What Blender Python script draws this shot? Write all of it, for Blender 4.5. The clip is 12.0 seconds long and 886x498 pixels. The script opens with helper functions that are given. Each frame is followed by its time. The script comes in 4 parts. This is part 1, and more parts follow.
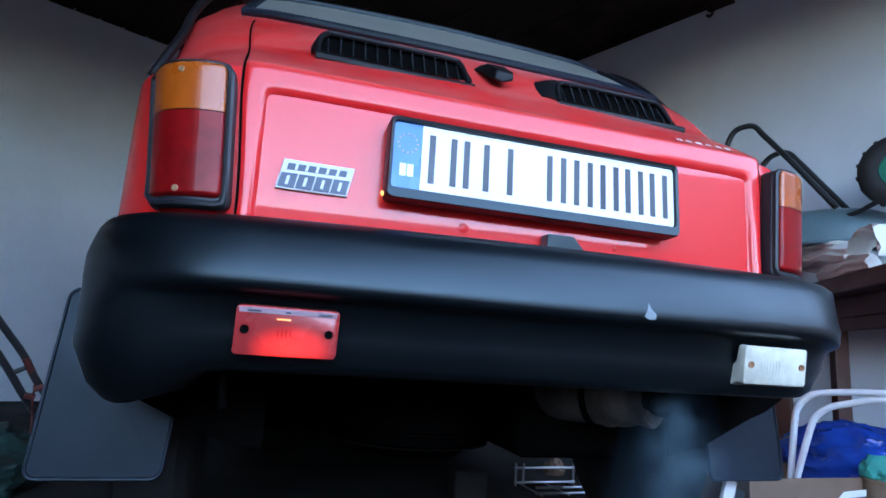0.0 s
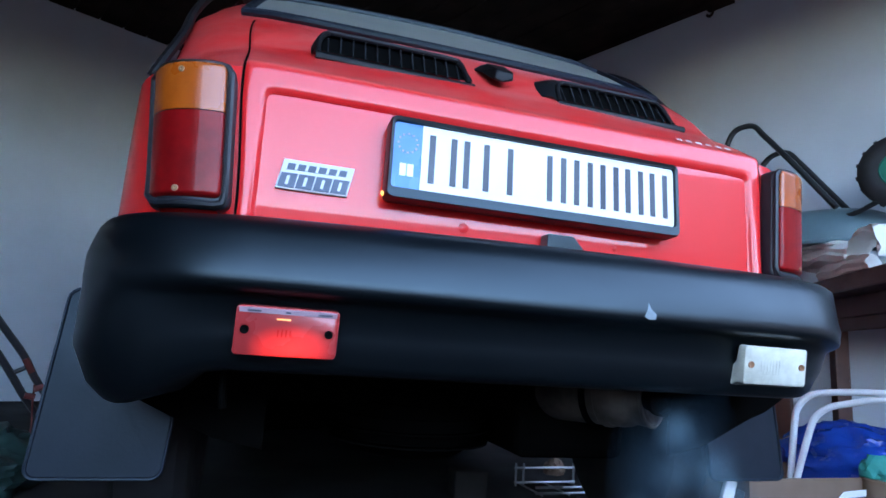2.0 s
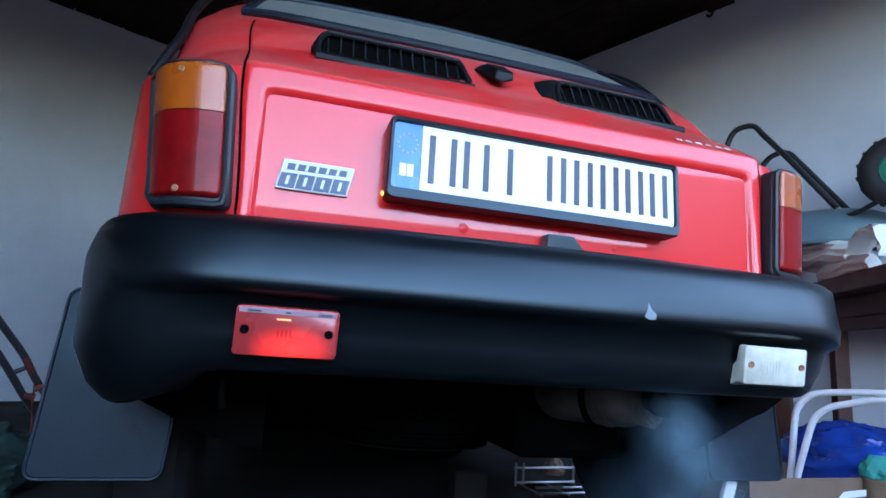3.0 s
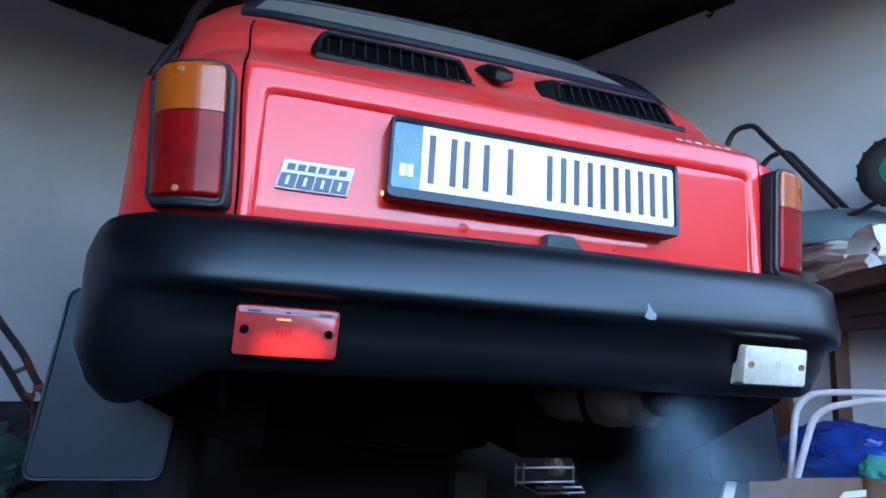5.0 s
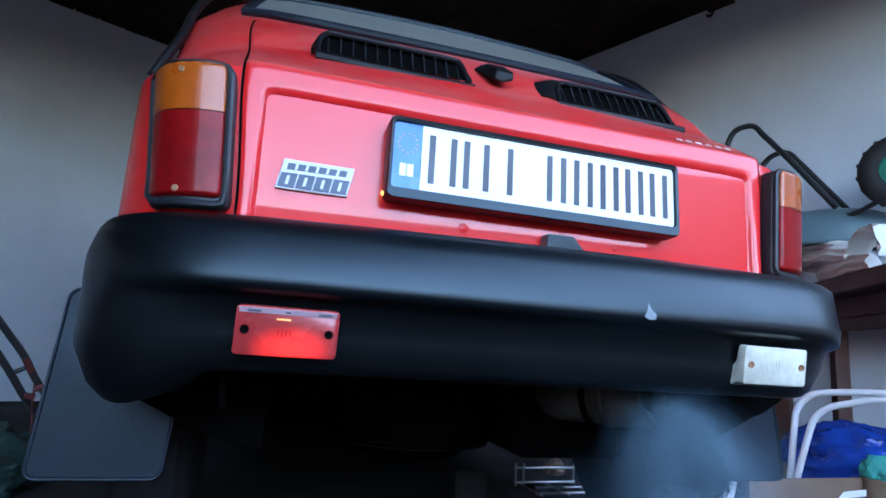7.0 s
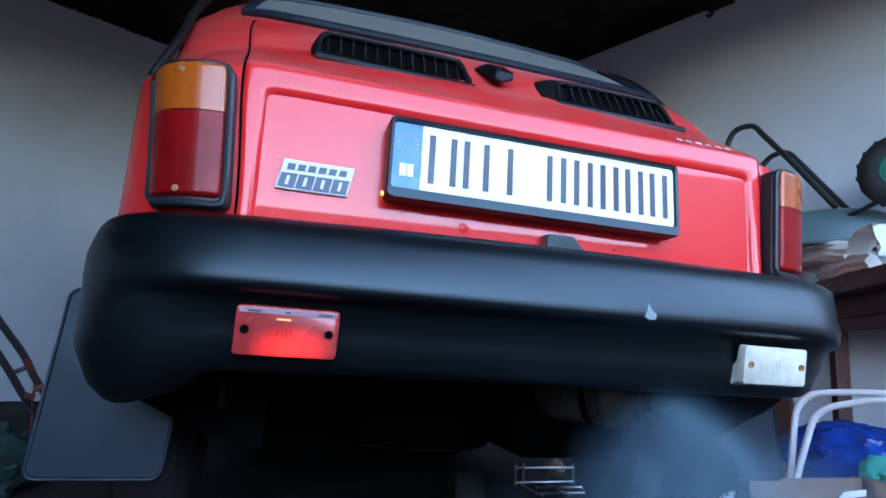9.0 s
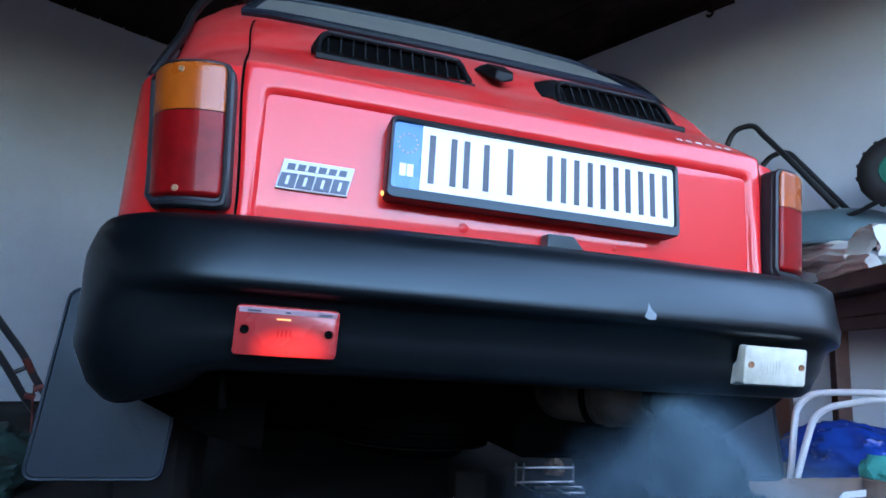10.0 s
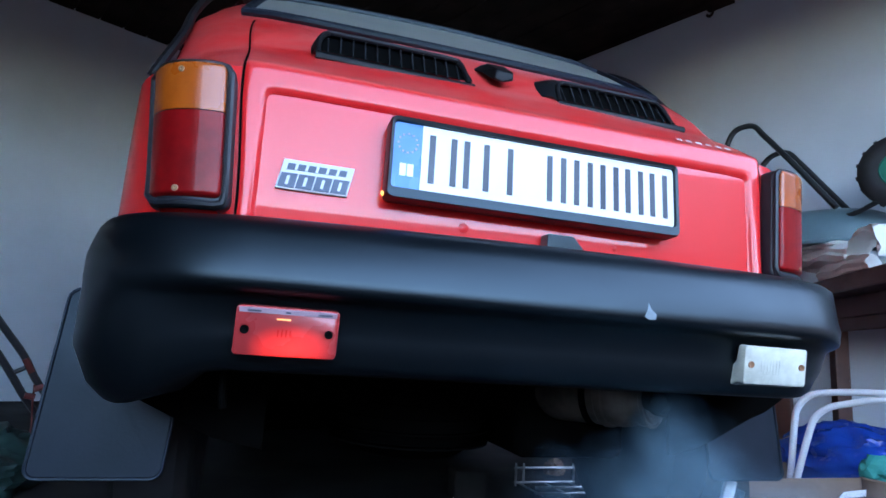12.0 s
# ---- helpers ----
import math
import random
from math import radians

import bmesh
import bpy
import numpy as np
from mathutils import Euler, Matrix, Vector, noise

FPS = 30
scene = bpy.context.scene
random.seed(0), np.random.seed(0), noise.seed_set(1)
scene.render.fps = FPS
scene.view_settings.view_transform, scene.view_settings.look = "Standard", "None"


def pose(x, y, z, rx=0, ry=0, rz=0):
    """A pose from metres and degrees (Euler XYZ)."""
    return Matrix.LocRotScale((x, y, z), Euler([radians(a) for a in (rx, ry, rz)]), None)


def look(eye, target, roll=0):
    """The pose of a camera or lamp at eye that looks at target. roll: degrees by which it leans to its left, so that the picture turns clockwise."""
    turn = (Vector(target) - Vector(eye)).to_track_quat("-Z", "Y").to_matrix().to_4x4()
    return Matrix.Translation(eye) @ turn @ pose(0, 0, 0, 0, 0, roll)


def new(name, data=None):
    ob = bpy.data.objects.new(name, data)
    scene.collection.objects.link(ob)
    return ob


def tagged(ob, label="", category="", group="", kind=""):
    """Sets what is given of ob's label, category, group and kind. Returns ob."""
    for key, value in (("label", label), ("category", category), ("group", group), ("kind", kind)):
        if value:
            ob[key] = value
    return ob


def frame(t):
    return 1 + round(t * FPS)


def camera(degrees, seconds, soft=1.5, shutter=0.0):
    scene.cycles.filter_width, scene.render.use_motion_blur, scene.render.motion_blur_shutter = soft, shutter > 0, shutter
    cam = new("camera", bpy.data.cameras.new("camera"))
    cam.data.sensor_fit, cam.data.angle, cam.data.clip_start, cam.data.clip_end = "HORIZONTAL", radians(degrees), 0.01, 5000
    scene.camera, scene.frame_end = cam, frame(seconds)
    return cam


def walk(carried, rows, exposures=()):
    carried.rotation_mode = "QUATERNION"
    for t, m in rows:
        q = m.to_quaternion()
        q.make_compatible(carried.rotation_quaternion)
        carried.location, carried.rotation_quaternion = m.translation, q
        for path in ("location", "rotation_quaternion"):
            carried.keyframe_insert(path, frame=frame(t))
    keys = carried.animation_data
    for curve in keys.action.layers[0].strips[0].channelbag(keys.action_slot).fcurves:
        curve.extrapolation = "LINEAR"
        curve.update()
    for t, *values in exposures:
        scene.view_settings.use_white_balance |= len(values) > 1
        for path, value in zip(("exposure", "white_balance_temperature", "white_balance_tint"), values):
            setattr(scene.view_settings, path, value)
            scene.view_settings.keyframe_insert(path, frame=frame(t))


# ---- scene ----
# ---- camera ----
cam = camera(76.0, 12.0, soft=1.6)
EYE = Vector((-0.408, -0.832, 0.445))
cam_pose = look(EYE, EYE + Vector((0.274, 0.946, 0.175)), 3.8)
walk(cam, [(0.0, cam_pose), (12.0, cam_pose)], exposures=[(0.0, 4.31, 6650, 13), (12.0, 4.31, 6650, 13)])

# ---- light ----
world = bpy.data.worlds.new("world")
scene.world = world
world.use_nodes = True
wn = world.node_tree
sky = wn.nodes.new("ShaderNodeTexSky")
sky.sky_type, sky.sun_disc = "NISHITA", False
sky.sun_elevation, sky.sun_rotation = radians(38), radians(-25)
sky.air_density, sky.dust_density, sky.ozone_density = 1.0, 2.0, 1.5
wn.nodes["Background"].inputs["Strength"].default_value = 0.15
wn.links.new(sky.outputs[0], wn.nodes["Background"].inputs["Color"])

sun = new("sun", bpy.data.lights.new("sun", "SUN"))
sun.data.energy, sun.data.angle, sun.data.color = 0.5, radians(12), (1.0, 0.95, 0.88)
sun.matrix_world = look((-2.0, 4.3, 3.7), (0, 0, 0))

# the room is turned against the car by this angle; its local axes are r (across) and f (deep)
TURN = 25.0
ROOM = pose(0, 0, 0, 0, 0, TURN)


# ---- materials ----
def ramp_mix(nt, fac, a, b):
    mix = nt.nodes.new("ShaderNodeMix")
    mix.data_type = "RGBA"
    nt.links.new(fac, mix.inputs["Factor"])
    mix.inputs["A"].default_value, mix.inputs["B"].default_value = (*a, 1), (*b, 1)
    return mix.outputs["Result"]


def noise_node(nt, scale, detail=4, rough=0.55):
    co = nt.nodes.new("ShaderNodeTexCoord")
    n = nt.nodes.new("ShaderNodeTexNoise")
    n.inputs["Scale"].default_value, n.inputs["Detail"].default_value = scale, detail
    n.inputs["Roughness"].default_value = rough
    nt.links.new(co.outputs["Object"], n.inputs["Vector"])
    return n.outputs["Fac"]


def span(nt, value, lo, hi, a=0.0, b=1.0):
    m = nt.nodes.new("ShaderNodeMapRange")
    m.inputs["From Min"].default_value, m.inputs["From Max"].default_value = lo, hi
    m.inputs["To Min"].default_value, m.inputs["To Max"].default_value = a, b
    nt.links.new(value, m.inputs["Value"])
    return m.outputs["Result"]


def mat(name, base, dark=None, rough=0.5, metal=0.0, scale=8.0, fine=120.0, bump=0.1, coat=0.0, rough_var=0.1,
        glow=None, power=0.0, alpha=1.0, trans=0.0, spec=0.5):
    """A surface with large stains (scale), fine relief (fine) and uneven gloss."""
    m = bpy.data.materials.new(name)
    m.use_nodes = True
    nt = m.node_tree
    b = nt.nodes["Principled BSDF"]
    dark = dark or tuple(c * 0.8 for c in base)
    big, small = noise_node(nt, scale), noise_node(nt, fine, 3)
    nt.links.new(ramp_mix(nt, span(nt, big, 0.3, 0.7), dark, base), b.inputs["Base Color"])
    nt.links.new(span(nt, big, 0.3, 0.7, min(1, rough + rough_var), max(0.02, rough - rough_var)), b.inputs["Roughness"])
    b.inputs["Metallic"].default_value, b.inputs["Coat Weight"].default_value = metal, coat
    b.inputs["Coat Roughness"].default_value = 0.04
    b.inputs["Alpha"].default_value, b.inputs["Transmission Weight"].default_value = alpha, trans
    b.inputs["Specular IOR Level"].default_value = spec
    if bump:
        bp = nt.nodes.new("ShaderNodeBump")
        bp.inputs["Strength"].default_value, bp.inputs["Distance"].default_value = bump, 0.002
        nt.links.new(small, bp.inputs["Height"])
        nt.links.new(bp.outputs["Normal"], b.inputs["Normal"])
    if glow:
        b.inputs["Emission Color"].default_value, b.inputs["Emission Strength"].default_value = (*glow, 1), power
    return m


def bulb_glow(m, centre, wide, high, power):
    """Light of the bulb inside a lamp: strongest before the filament, fading over the lens."""
    nt = m.node_tree
    co = nt.nodes.new("ShaderNodeTexCoord")
    mp = nt.nodes.new("ShaderNodeMapping")
    mp.vector_type = "TEXTURE"
    mp.inputs["Location"].default_value, mp.inputs["Scale"].default_value = centre, (wide, 1.0, high)
    ln = nt.nodes.new("ShaderNodeVectorMath")
    ln.operation = "LENGTH"
    nt.links.new(co.outputs["Object"], mp.inputs["Vector"])
    nt.links.new(mp.outputs["Vector"], ln.inputs[0])
    nt.links.new(span(nt, ln.outputs["Value"], 0.15, 1.0, power, power * 0.02), nt.nodes["Principled BSDF"].inputs["Emission Strength"])


RED = mat("red_paint", (0.84, 0.010, 0.012), (0.79, 0.020, 0.020), 0.42, 0, 5.0, 300, 0.02, coat=0.78, rough_var=0.08, spec=0.32)
def dust_and_lighten(m, colour, most, scale):
    """Pale dust on upward faces, wiped away in streaks; also paints in missing light."""
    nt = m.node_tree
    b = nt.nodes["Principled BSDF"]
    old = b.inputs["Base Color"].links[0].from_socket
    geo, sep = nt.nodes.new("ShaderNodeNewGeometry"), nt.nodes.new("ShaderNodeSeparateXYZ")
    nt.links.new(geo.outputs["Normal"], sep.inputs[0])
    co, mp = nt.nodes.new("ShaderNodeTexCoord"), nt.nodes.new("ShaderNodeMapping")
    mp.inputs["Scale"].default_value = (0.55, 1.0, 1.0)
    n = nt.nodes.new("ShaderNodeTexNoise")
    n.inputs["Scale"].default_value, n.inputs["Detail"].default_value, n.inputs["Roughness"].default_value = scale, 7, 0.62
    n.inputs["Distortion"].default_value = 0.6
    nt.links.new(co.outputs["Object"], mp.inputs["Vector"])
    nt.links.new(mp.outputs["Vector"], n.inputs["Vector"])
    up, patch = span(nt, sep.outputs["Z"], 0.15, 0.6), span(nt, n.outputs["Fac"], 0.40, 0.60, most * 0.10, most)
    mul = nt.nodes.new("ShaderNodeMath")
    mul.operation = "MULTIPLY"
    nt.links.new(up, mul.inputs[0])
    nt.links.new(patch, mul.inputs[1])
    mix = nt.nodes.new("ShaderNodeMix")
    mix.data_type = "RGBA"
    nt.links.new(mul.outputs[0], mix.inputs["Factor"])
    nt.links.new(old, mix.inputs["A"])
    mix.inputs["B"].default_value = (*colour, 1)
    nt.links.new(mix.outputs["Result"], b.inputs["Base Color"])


dust_and_lighten(RED, (0.66, 0.42, 0.36), 0.21, 8.0)
BLACK_PLASTIC = mat("black_bumper_plastic", (0.0022, 0.003, 0.0042), (0.0015, 0.002, 0.003), 0.36, 0, 7.0, 900, 0.10, rough_var=0.05, spec=0.58)
BLACK_PLASTIC.node_tree.nodes["Principled BSDF"].inputs["Specular Tint"].default_value = (0.72, 0.93, 1.0, 1)
TRIM = mat("black_trim", (0.007, 0.007, 0.008), None, 0.50, 0, 9.0, 500, 0.05, spec=0.25)
RUBBER = mat("rubber", (0.010, 0.014, 0.026), (0.003, 0.0045, 0.009), 0.42, 0, 6.0, 200, 0.12, spec=0.42)
RUBBER.node_tree.nodes["Principled BSDF"].inputs["Specular Tint"].default_value = (0.72, 0.92, 1.0, 1)
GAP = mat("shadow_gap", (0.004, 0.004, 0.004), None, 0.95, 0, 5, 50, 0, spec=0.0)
GASKET = mat("grey_black_gasket", (0.014, 0.016, 0.020), None, 0.45, 0, 9, 300, 0.05)
WHITE_PLATE = mat("white_plate", (0.86, 0.87, 0.88), (0.82, 0.83, 0.85), 0.35, 0, 6, 200, 0.02)
BLUE_PLATE = mat("blue_plate_band", (0.05, 0.24, 0.62), (0.04, 0.21, 0.56), 0.35, 0, 6, 200, 0.02)
INK = mat("plate_ink", (0.035, 0.045, 0.065), None, 0.4, 0, 6, 200, 0.02)
YELLOW = mat("yellow_ink", (0.62, 0.50, 0.35), None, 0.4, 0, 6, 200, 0)
BADGE_WHITE = mat("badge_white", (0.75, 0.77, 0.80), None, 0.3, 0, 6, 200, 0.02)
BADGE_BLUE = mat("badge_navy", (0.020, 0.045, 0.10), None, 0.3, 0, 6, 200, 0.02)
CHROME = mat("dull_chrome", (0.50, 0.50, 0.50), (0.36, 0.35, 0.34), 0.42, 1, 20, 200, 0.05)
AMBER = mat("amber_lens", (0.52, 0.10, 0.006), (0.36, 0.065, 0.005), 0.30, 0, 14, 160, 0.06, spec=0.4, rough_var=0.08, coat=0.5)
RED_LENS = mat("red_lens", (0.34, 0.005, 0.006), (0.18, 0.003, 0.004), 0.34, 0, 14, 160, 0.06, spec=0.12, rough_var=0.08, coat=0.2)
FOG_HOT = mat("glowing_red_fog_lens", (0.42, 0.040, 0.040), (0.32, 0.025, 0.025), 0.25, 0, 12, 160, 0.05, glow=(1.0, 0.03, 0.02), power=0.10, coat=0.4)
PLATE_GLOW = mat("amber_bulb", (0.8, 0.4, 0.1), None, 0.4, 0, 12, 160, 0, glow=(1.0, 0.35, 0.06), power=0.25)
PALE_PINK = mat("pale_pink_lens_edge", (0.42, 0.27, 0.30), None, 0.3, 0, 12, 160, 0.05)
bulb_glow(FOG_HOT, (-0.382, -0.084, 0.434), 0.054, 0.030, 0.085)
CLEAR_LENS = mat("clear_ribbed_lens", (0.72, 0.70, 0.58), (0.54, 0.52, 0.42), 0.22, 0, 38, 160, 0.08, coat=0.6)
STEEL = mat("dirty_steel", (0.13, 0.11, 0.095), (0.028, 0.023, 0.020), 0.65, 0.3, 14, 160, 0.3)
# oily grime coloured near black, so it carries the shade below the car
OILY_SHADE = mat("oily_shaded_underbody", (0.0035, 0.0033, 0.003), (0.002, 0.002, 0.002), 0.85, 0, 9, 80, 0.4, spec=0.0)
GLASS = mat("dusty_car_glass", (0.205, 0.215, 0.195), (0.31, 0.315, 0.285), 0.30, 0, 5, 220, 0, coat=0.3, rough_var=0.01)
PLASTER = mat("grey_white_plaster", (0.57, 0.63, 0.68), (0.45, 0.50, 0.55), 0.85, 0, 1.1, 45, 0.5)
# stains are random; the whole tone is darkened for the shade beneath the car
CONCRETE = mat("stained_shaded_concrete", (0.040, 0.037, 0.035), (0.018, 0.017, 0.016), 0.85, 0, 2.2, 60, 0.5, spec=0.15)
ROOF_WOOD = mat("dark_brown_boards", (0.020, 0.010, 0.007), (0.010, 0.005, 0.004), 0.75, 0, 6, 60, 0.4, spec=0.15)
SHELF_WOOD = mat("dark_red_brown_wood", (0.10, 0.035, 0.022), (0.05, 0.018, 0.012), 0.5, 0, 7, 70, 0.3)
BARROW = mat("blue_grey_sheet_metal", (0.13, 0.21, 0.25), (0.10, 0.165, 0.19), 0.38, 0.2, 5, 90, 0.15)
TUBE_BLACK = mat("black_painted_tube", (0.018, 0.022, 0.025), None, 0.4, 0, 12, 100, 0.1)
TYRE = mat("tyre_rubber", (0.012, 0.012, 0.013), None, 0.75, 0, 12, 100, 0.2)
GREEN = mat("green_painted_hub", (0.02, 0.22, 0.15), (0.015, 0.16, 0.11), 0.4, 0, 12, 100, 0.1)
PAPER = mat("crumpled_grey_paper", (0.80, 0.82, 0.78), (0.66, 0.68, 0.64), 0.85, 0, 9, 80, 0.4)
WHITE_TUBE = mat("white_enamel_tube", (0.78, 0.79, 0.80), (0.70, 0.71, 0.72), 0.35, 0, 12, 100, 0.05)
BLUE_BAG = mat("blue_plastic_bag", (0.012, 0.070, 0.42), (0.008, 0.05, 0.30), 0.22, 0, 8, 60, 0.3)
GREEN_BAG = mat("turquoise_cloth", (0.03, 0.34, 0.28), (0.02, 0.24, 0.20), 0.7, 0, 10, 90, 0.3)
CARDBOARD = mat("brown_cardboard", (0.20, 0.125, 0.082), (0.15, 0.093, 0.06), 0.8, 0, 4, 90, 0.15)
WHITE_PAPER = mat("white_paper", (0.82, 0.83, 0.84), None, 0.7, 0, 6, 90, 0.05)
DARK_GREEN = mat("dark_green_tarpaulin", (0.015, 0.045, 0.038), (0.010, 0.028, 0.025), 0.55, 0, 8, 70, 0.3)
RUST_RED = mat("red_brown_grip", (0.16, 0.025, 0.02), (0.09, 0.02, 0.015), 0.6, 0, 15, 90, 0.2)
RUSTY_BRASS = mat("rusty_brass", (0.42, 0.22, 0.11), (0.30, 0.14, 0.07), 0.5, 0.3, 20, 200, 0.05)
FILAMENT = mat("hot_filament", (0.8, 0.4, 0.2), None, 0.4, 0, 12, 160, 0, glow=(1.0, 0.36, 0.10), power=0.09)
SCUFF = mat("pale_scuff", (0.22, 0.26, 0.28), None, 0.8, 0, 60, 300, 0.1)
GRASS = mat("outdoor_gravel", (0.030, 0.029, 0.028), (0.020, 0.019, 0.018), 0.9, 0, 1.2, 30, 0.5, spec=0.15)


# ---- mesh helpers ----
def part(name, bm, material, parent=None, label="", smooth=False, bevel=0.0, angle=40):
    """Links a bmesh as one mesh object, under a thing when parent is given."""
    bmesh.ops.recalc_face_normals(bm, faces=bm.faces)
    me = bpy.data.meshes.new(name)
    if smooth:
        for f in bm.faces:
            f.smooth = True
        for e in bm.edges:
            if len(e.link_faces) == 2 and e.calc_face_angle(0) > radians(angle):
                e.smooth = False
    bm.to_mesh(me)
    bm.free()
    me.materials.append(material)
    ob = new(name, me)
    if parent:
        ob.parent = parent
    if label:
        tagged(ob, label)
    if bevel:
        mod = ob.modifiers.new("bevel", "BEVEL")
        mod.width, mod.segments, mod.limit_method, mod.angle_limit = bevel, 2, "ANGLE", radians(35)
    return ob


def thing(name, m, label, category, group="", kind=""):
    ob = new(name)
    ob.matrix_world = m
    return tagged(ob, label, category, group, kind)


def box(lo, hi, m=None, bm=None):
    bm = bm or bmesh.new()
    lo, hi = Vector(lo), Vector(hi)
    made = bmesh.ops.create_cube(bm, size=1.0, matrix=Matrix.Translation((lo + hi) / 2) @ Matrix.Diagonal((*(hi - lo), 1)))
    if m is not None:
        bmesh.ops.transform(bm, matrix=m, verts=made["verts"])
    return bm


def skin(rows, closed=False, caps=False, bm=None):
    """Faces between rows of points; closed joins each row's ends, caps fills the first and last rows."""
    bm = bm or bmesh.new()
    vs = [[bm.verts.new(p) for p in row] for row in rows]
    n = len(rows[0])
    for a, b in zip(vs, vs[1:]):
        for i in range(n if closed else n - 1):
            j = (i + 1) % n
            bm.faces.new((a[i], a[j], b[j], b[i]))
    if caps:
        bm.faces.new(vs[0][::-1])
        bm.faces.new(vs[-1])
    return bm


def smooth_path(pts, n=6, loop=False):
    """A rounded path through the points."""
    pts = [Vector(p) for p in pts]
    out = []
    last = len(pts) if loop else len(pts) - 1
    for i in range(last):
        if loop:
            p0, p1, p2, p3 = (pts[(i + k) % len(pts)] for k in (-1, 0, 1, 2))
        else:
            p1, p2 = pts[i], pts[i + 1]
            p0 = pts[i - 1] if i else p1 * 2 - p2
            p3 = pts[i + 2] if i + 2 < len(pts) else p2 * 2 - p1
        for k in range(n):
            t = k / n
            out.append(0.5 * (2 * p1 + (p2 - p0) * t + (2 * p0 - 5 * p1 + 4 * p2 - p3) * t * t + (3 * p1 - p0 - 3 * p2 + p3) * t ** 3))
    if not loop:
        out.append(pts[-1])
    return out


def tube(pts, r, sides=10, loop=False, bm=None):
    """A round tube along the points."""
    pts = [Vector(p) for p in pts]
    rows, up = [], None
    for i, p in enumerate(pts):
        if loop:
            d = pts[(i + 1) % len(pts)] - pts[i - 1]
        else:
            d = pts[min(i + 1, len(pts) - 1)] - pts[max(i - 1, 0)]
        d.normalize()
        if up is None:
            up = d.orthogonal().normalized()
        up = (up - d * up.dot(d)).normalized()
        side = d.cross(up)
        rows.append([p + (up * math.cos(a) + side * math.sin(a)) * r for a in (2 * math.pi * k / sides for k in range(sides))])
    if loop:
        rows.append(rows[0])
    bm = skin(rows, True, not loop, bm)
    if loop:
        bmesh.ops.remove_doubles(bm, verts=bm.verts, dist=1e-5)
    return bm


def lathe(profile, m=None, sides=28, bm=None):
    """Turns (radius, height) points round the local z axis."""
    rows = [[Vector((r * math.cos(a), r * math.sin(a), h)) for a in (2 * math.pi * k / sides for k in range(sides))] for r, h in profile]
    if m is not None:
        rows = [[m @ p for p in row] for row in rows]
    return skin(rows, True, True, bm)


def rounded(w, h, r, n=5):
    """A rounded rectangle's outline in two axes, centred."""
    out = []
    for cx, cy, a0 in ((w / 2 - r, h / 2 - r, 0), (-w / 2 + r, h / 2 - r, 90), (-w / 2 + r, -h / 2 + r, 180), (w / 2 - r, -h / 2 + r, 270)):
        for k in range(n + 1):
            a = radians(a0 + 90 * k / n)
            out.append((cx + r * math.cos(a), cy + r * math.sin(a)))
    return out


def slab(outline, y0, y1, bm=None):
    """An outline in x and z given depth from y0 to y1."""
    return skin([[Vector((x, y0, z)) for x, z in outline], [Vector((x, y1, z)) for x, z in outline]], True, True, bm)


def step(t, lo, hi):
    t = min(1, max(0, (t - lo) / (hi - lo)))
    return t * t * (3 - 2 * t)


def lerp_table(table, v):
    for a, b in zip(table, table[1:]):
        if v <= b[0]:
            k = 0 if b[0] == a[0] else max(0, (v - a[0]) / (b[0] - a[0]))
            return [p + (q - p) * k for p, q in zip(a[1:], b[1:])]
    return list(table[-1][1:])


def rumpled_blob(size, seed, cuts=4, amount=0.25, flat=0.35):
    """A soft lump with folds, its underside flattened at z = 0."""
    bm = bmesh.new()
    bmesh.ops.create_icosphere(bm, subdivisions=cuts, radius=1.0)
    for v in bm.verts:
        d = v.co.normalized()
        fold = abs(noise.noise(d * 2.3 + Vector((seed, 0, 0)))) + 0.5 * abs(noise.noise(d * 5.5 + Vector((0, seed, 0))))
        k = 1 + amount * (0.5 - fold * 1.6)
        v.co = Vector((d.x * size[0] * k, d.y * size[1] * k, max(-flat, d.z * k) * size[2] + flat * size[2]))
    return bm


# ---- the building ----
CEIL, BACK, RIGHT, LEFT, FRONT = 2.40, 3.50, 2.20, -4.30, -1.05
DOOR_L, DOOR_R, DOOR_H = -2.90, 1.72, 2.22


def structure(name, bm, material, label, bevel=0.0):
    ob = part(name, bm, material, bevel=bevel)
    ob.matrix_world = ROOM
    return tagged(ob, label, name.split("_")[0], kind="structure")


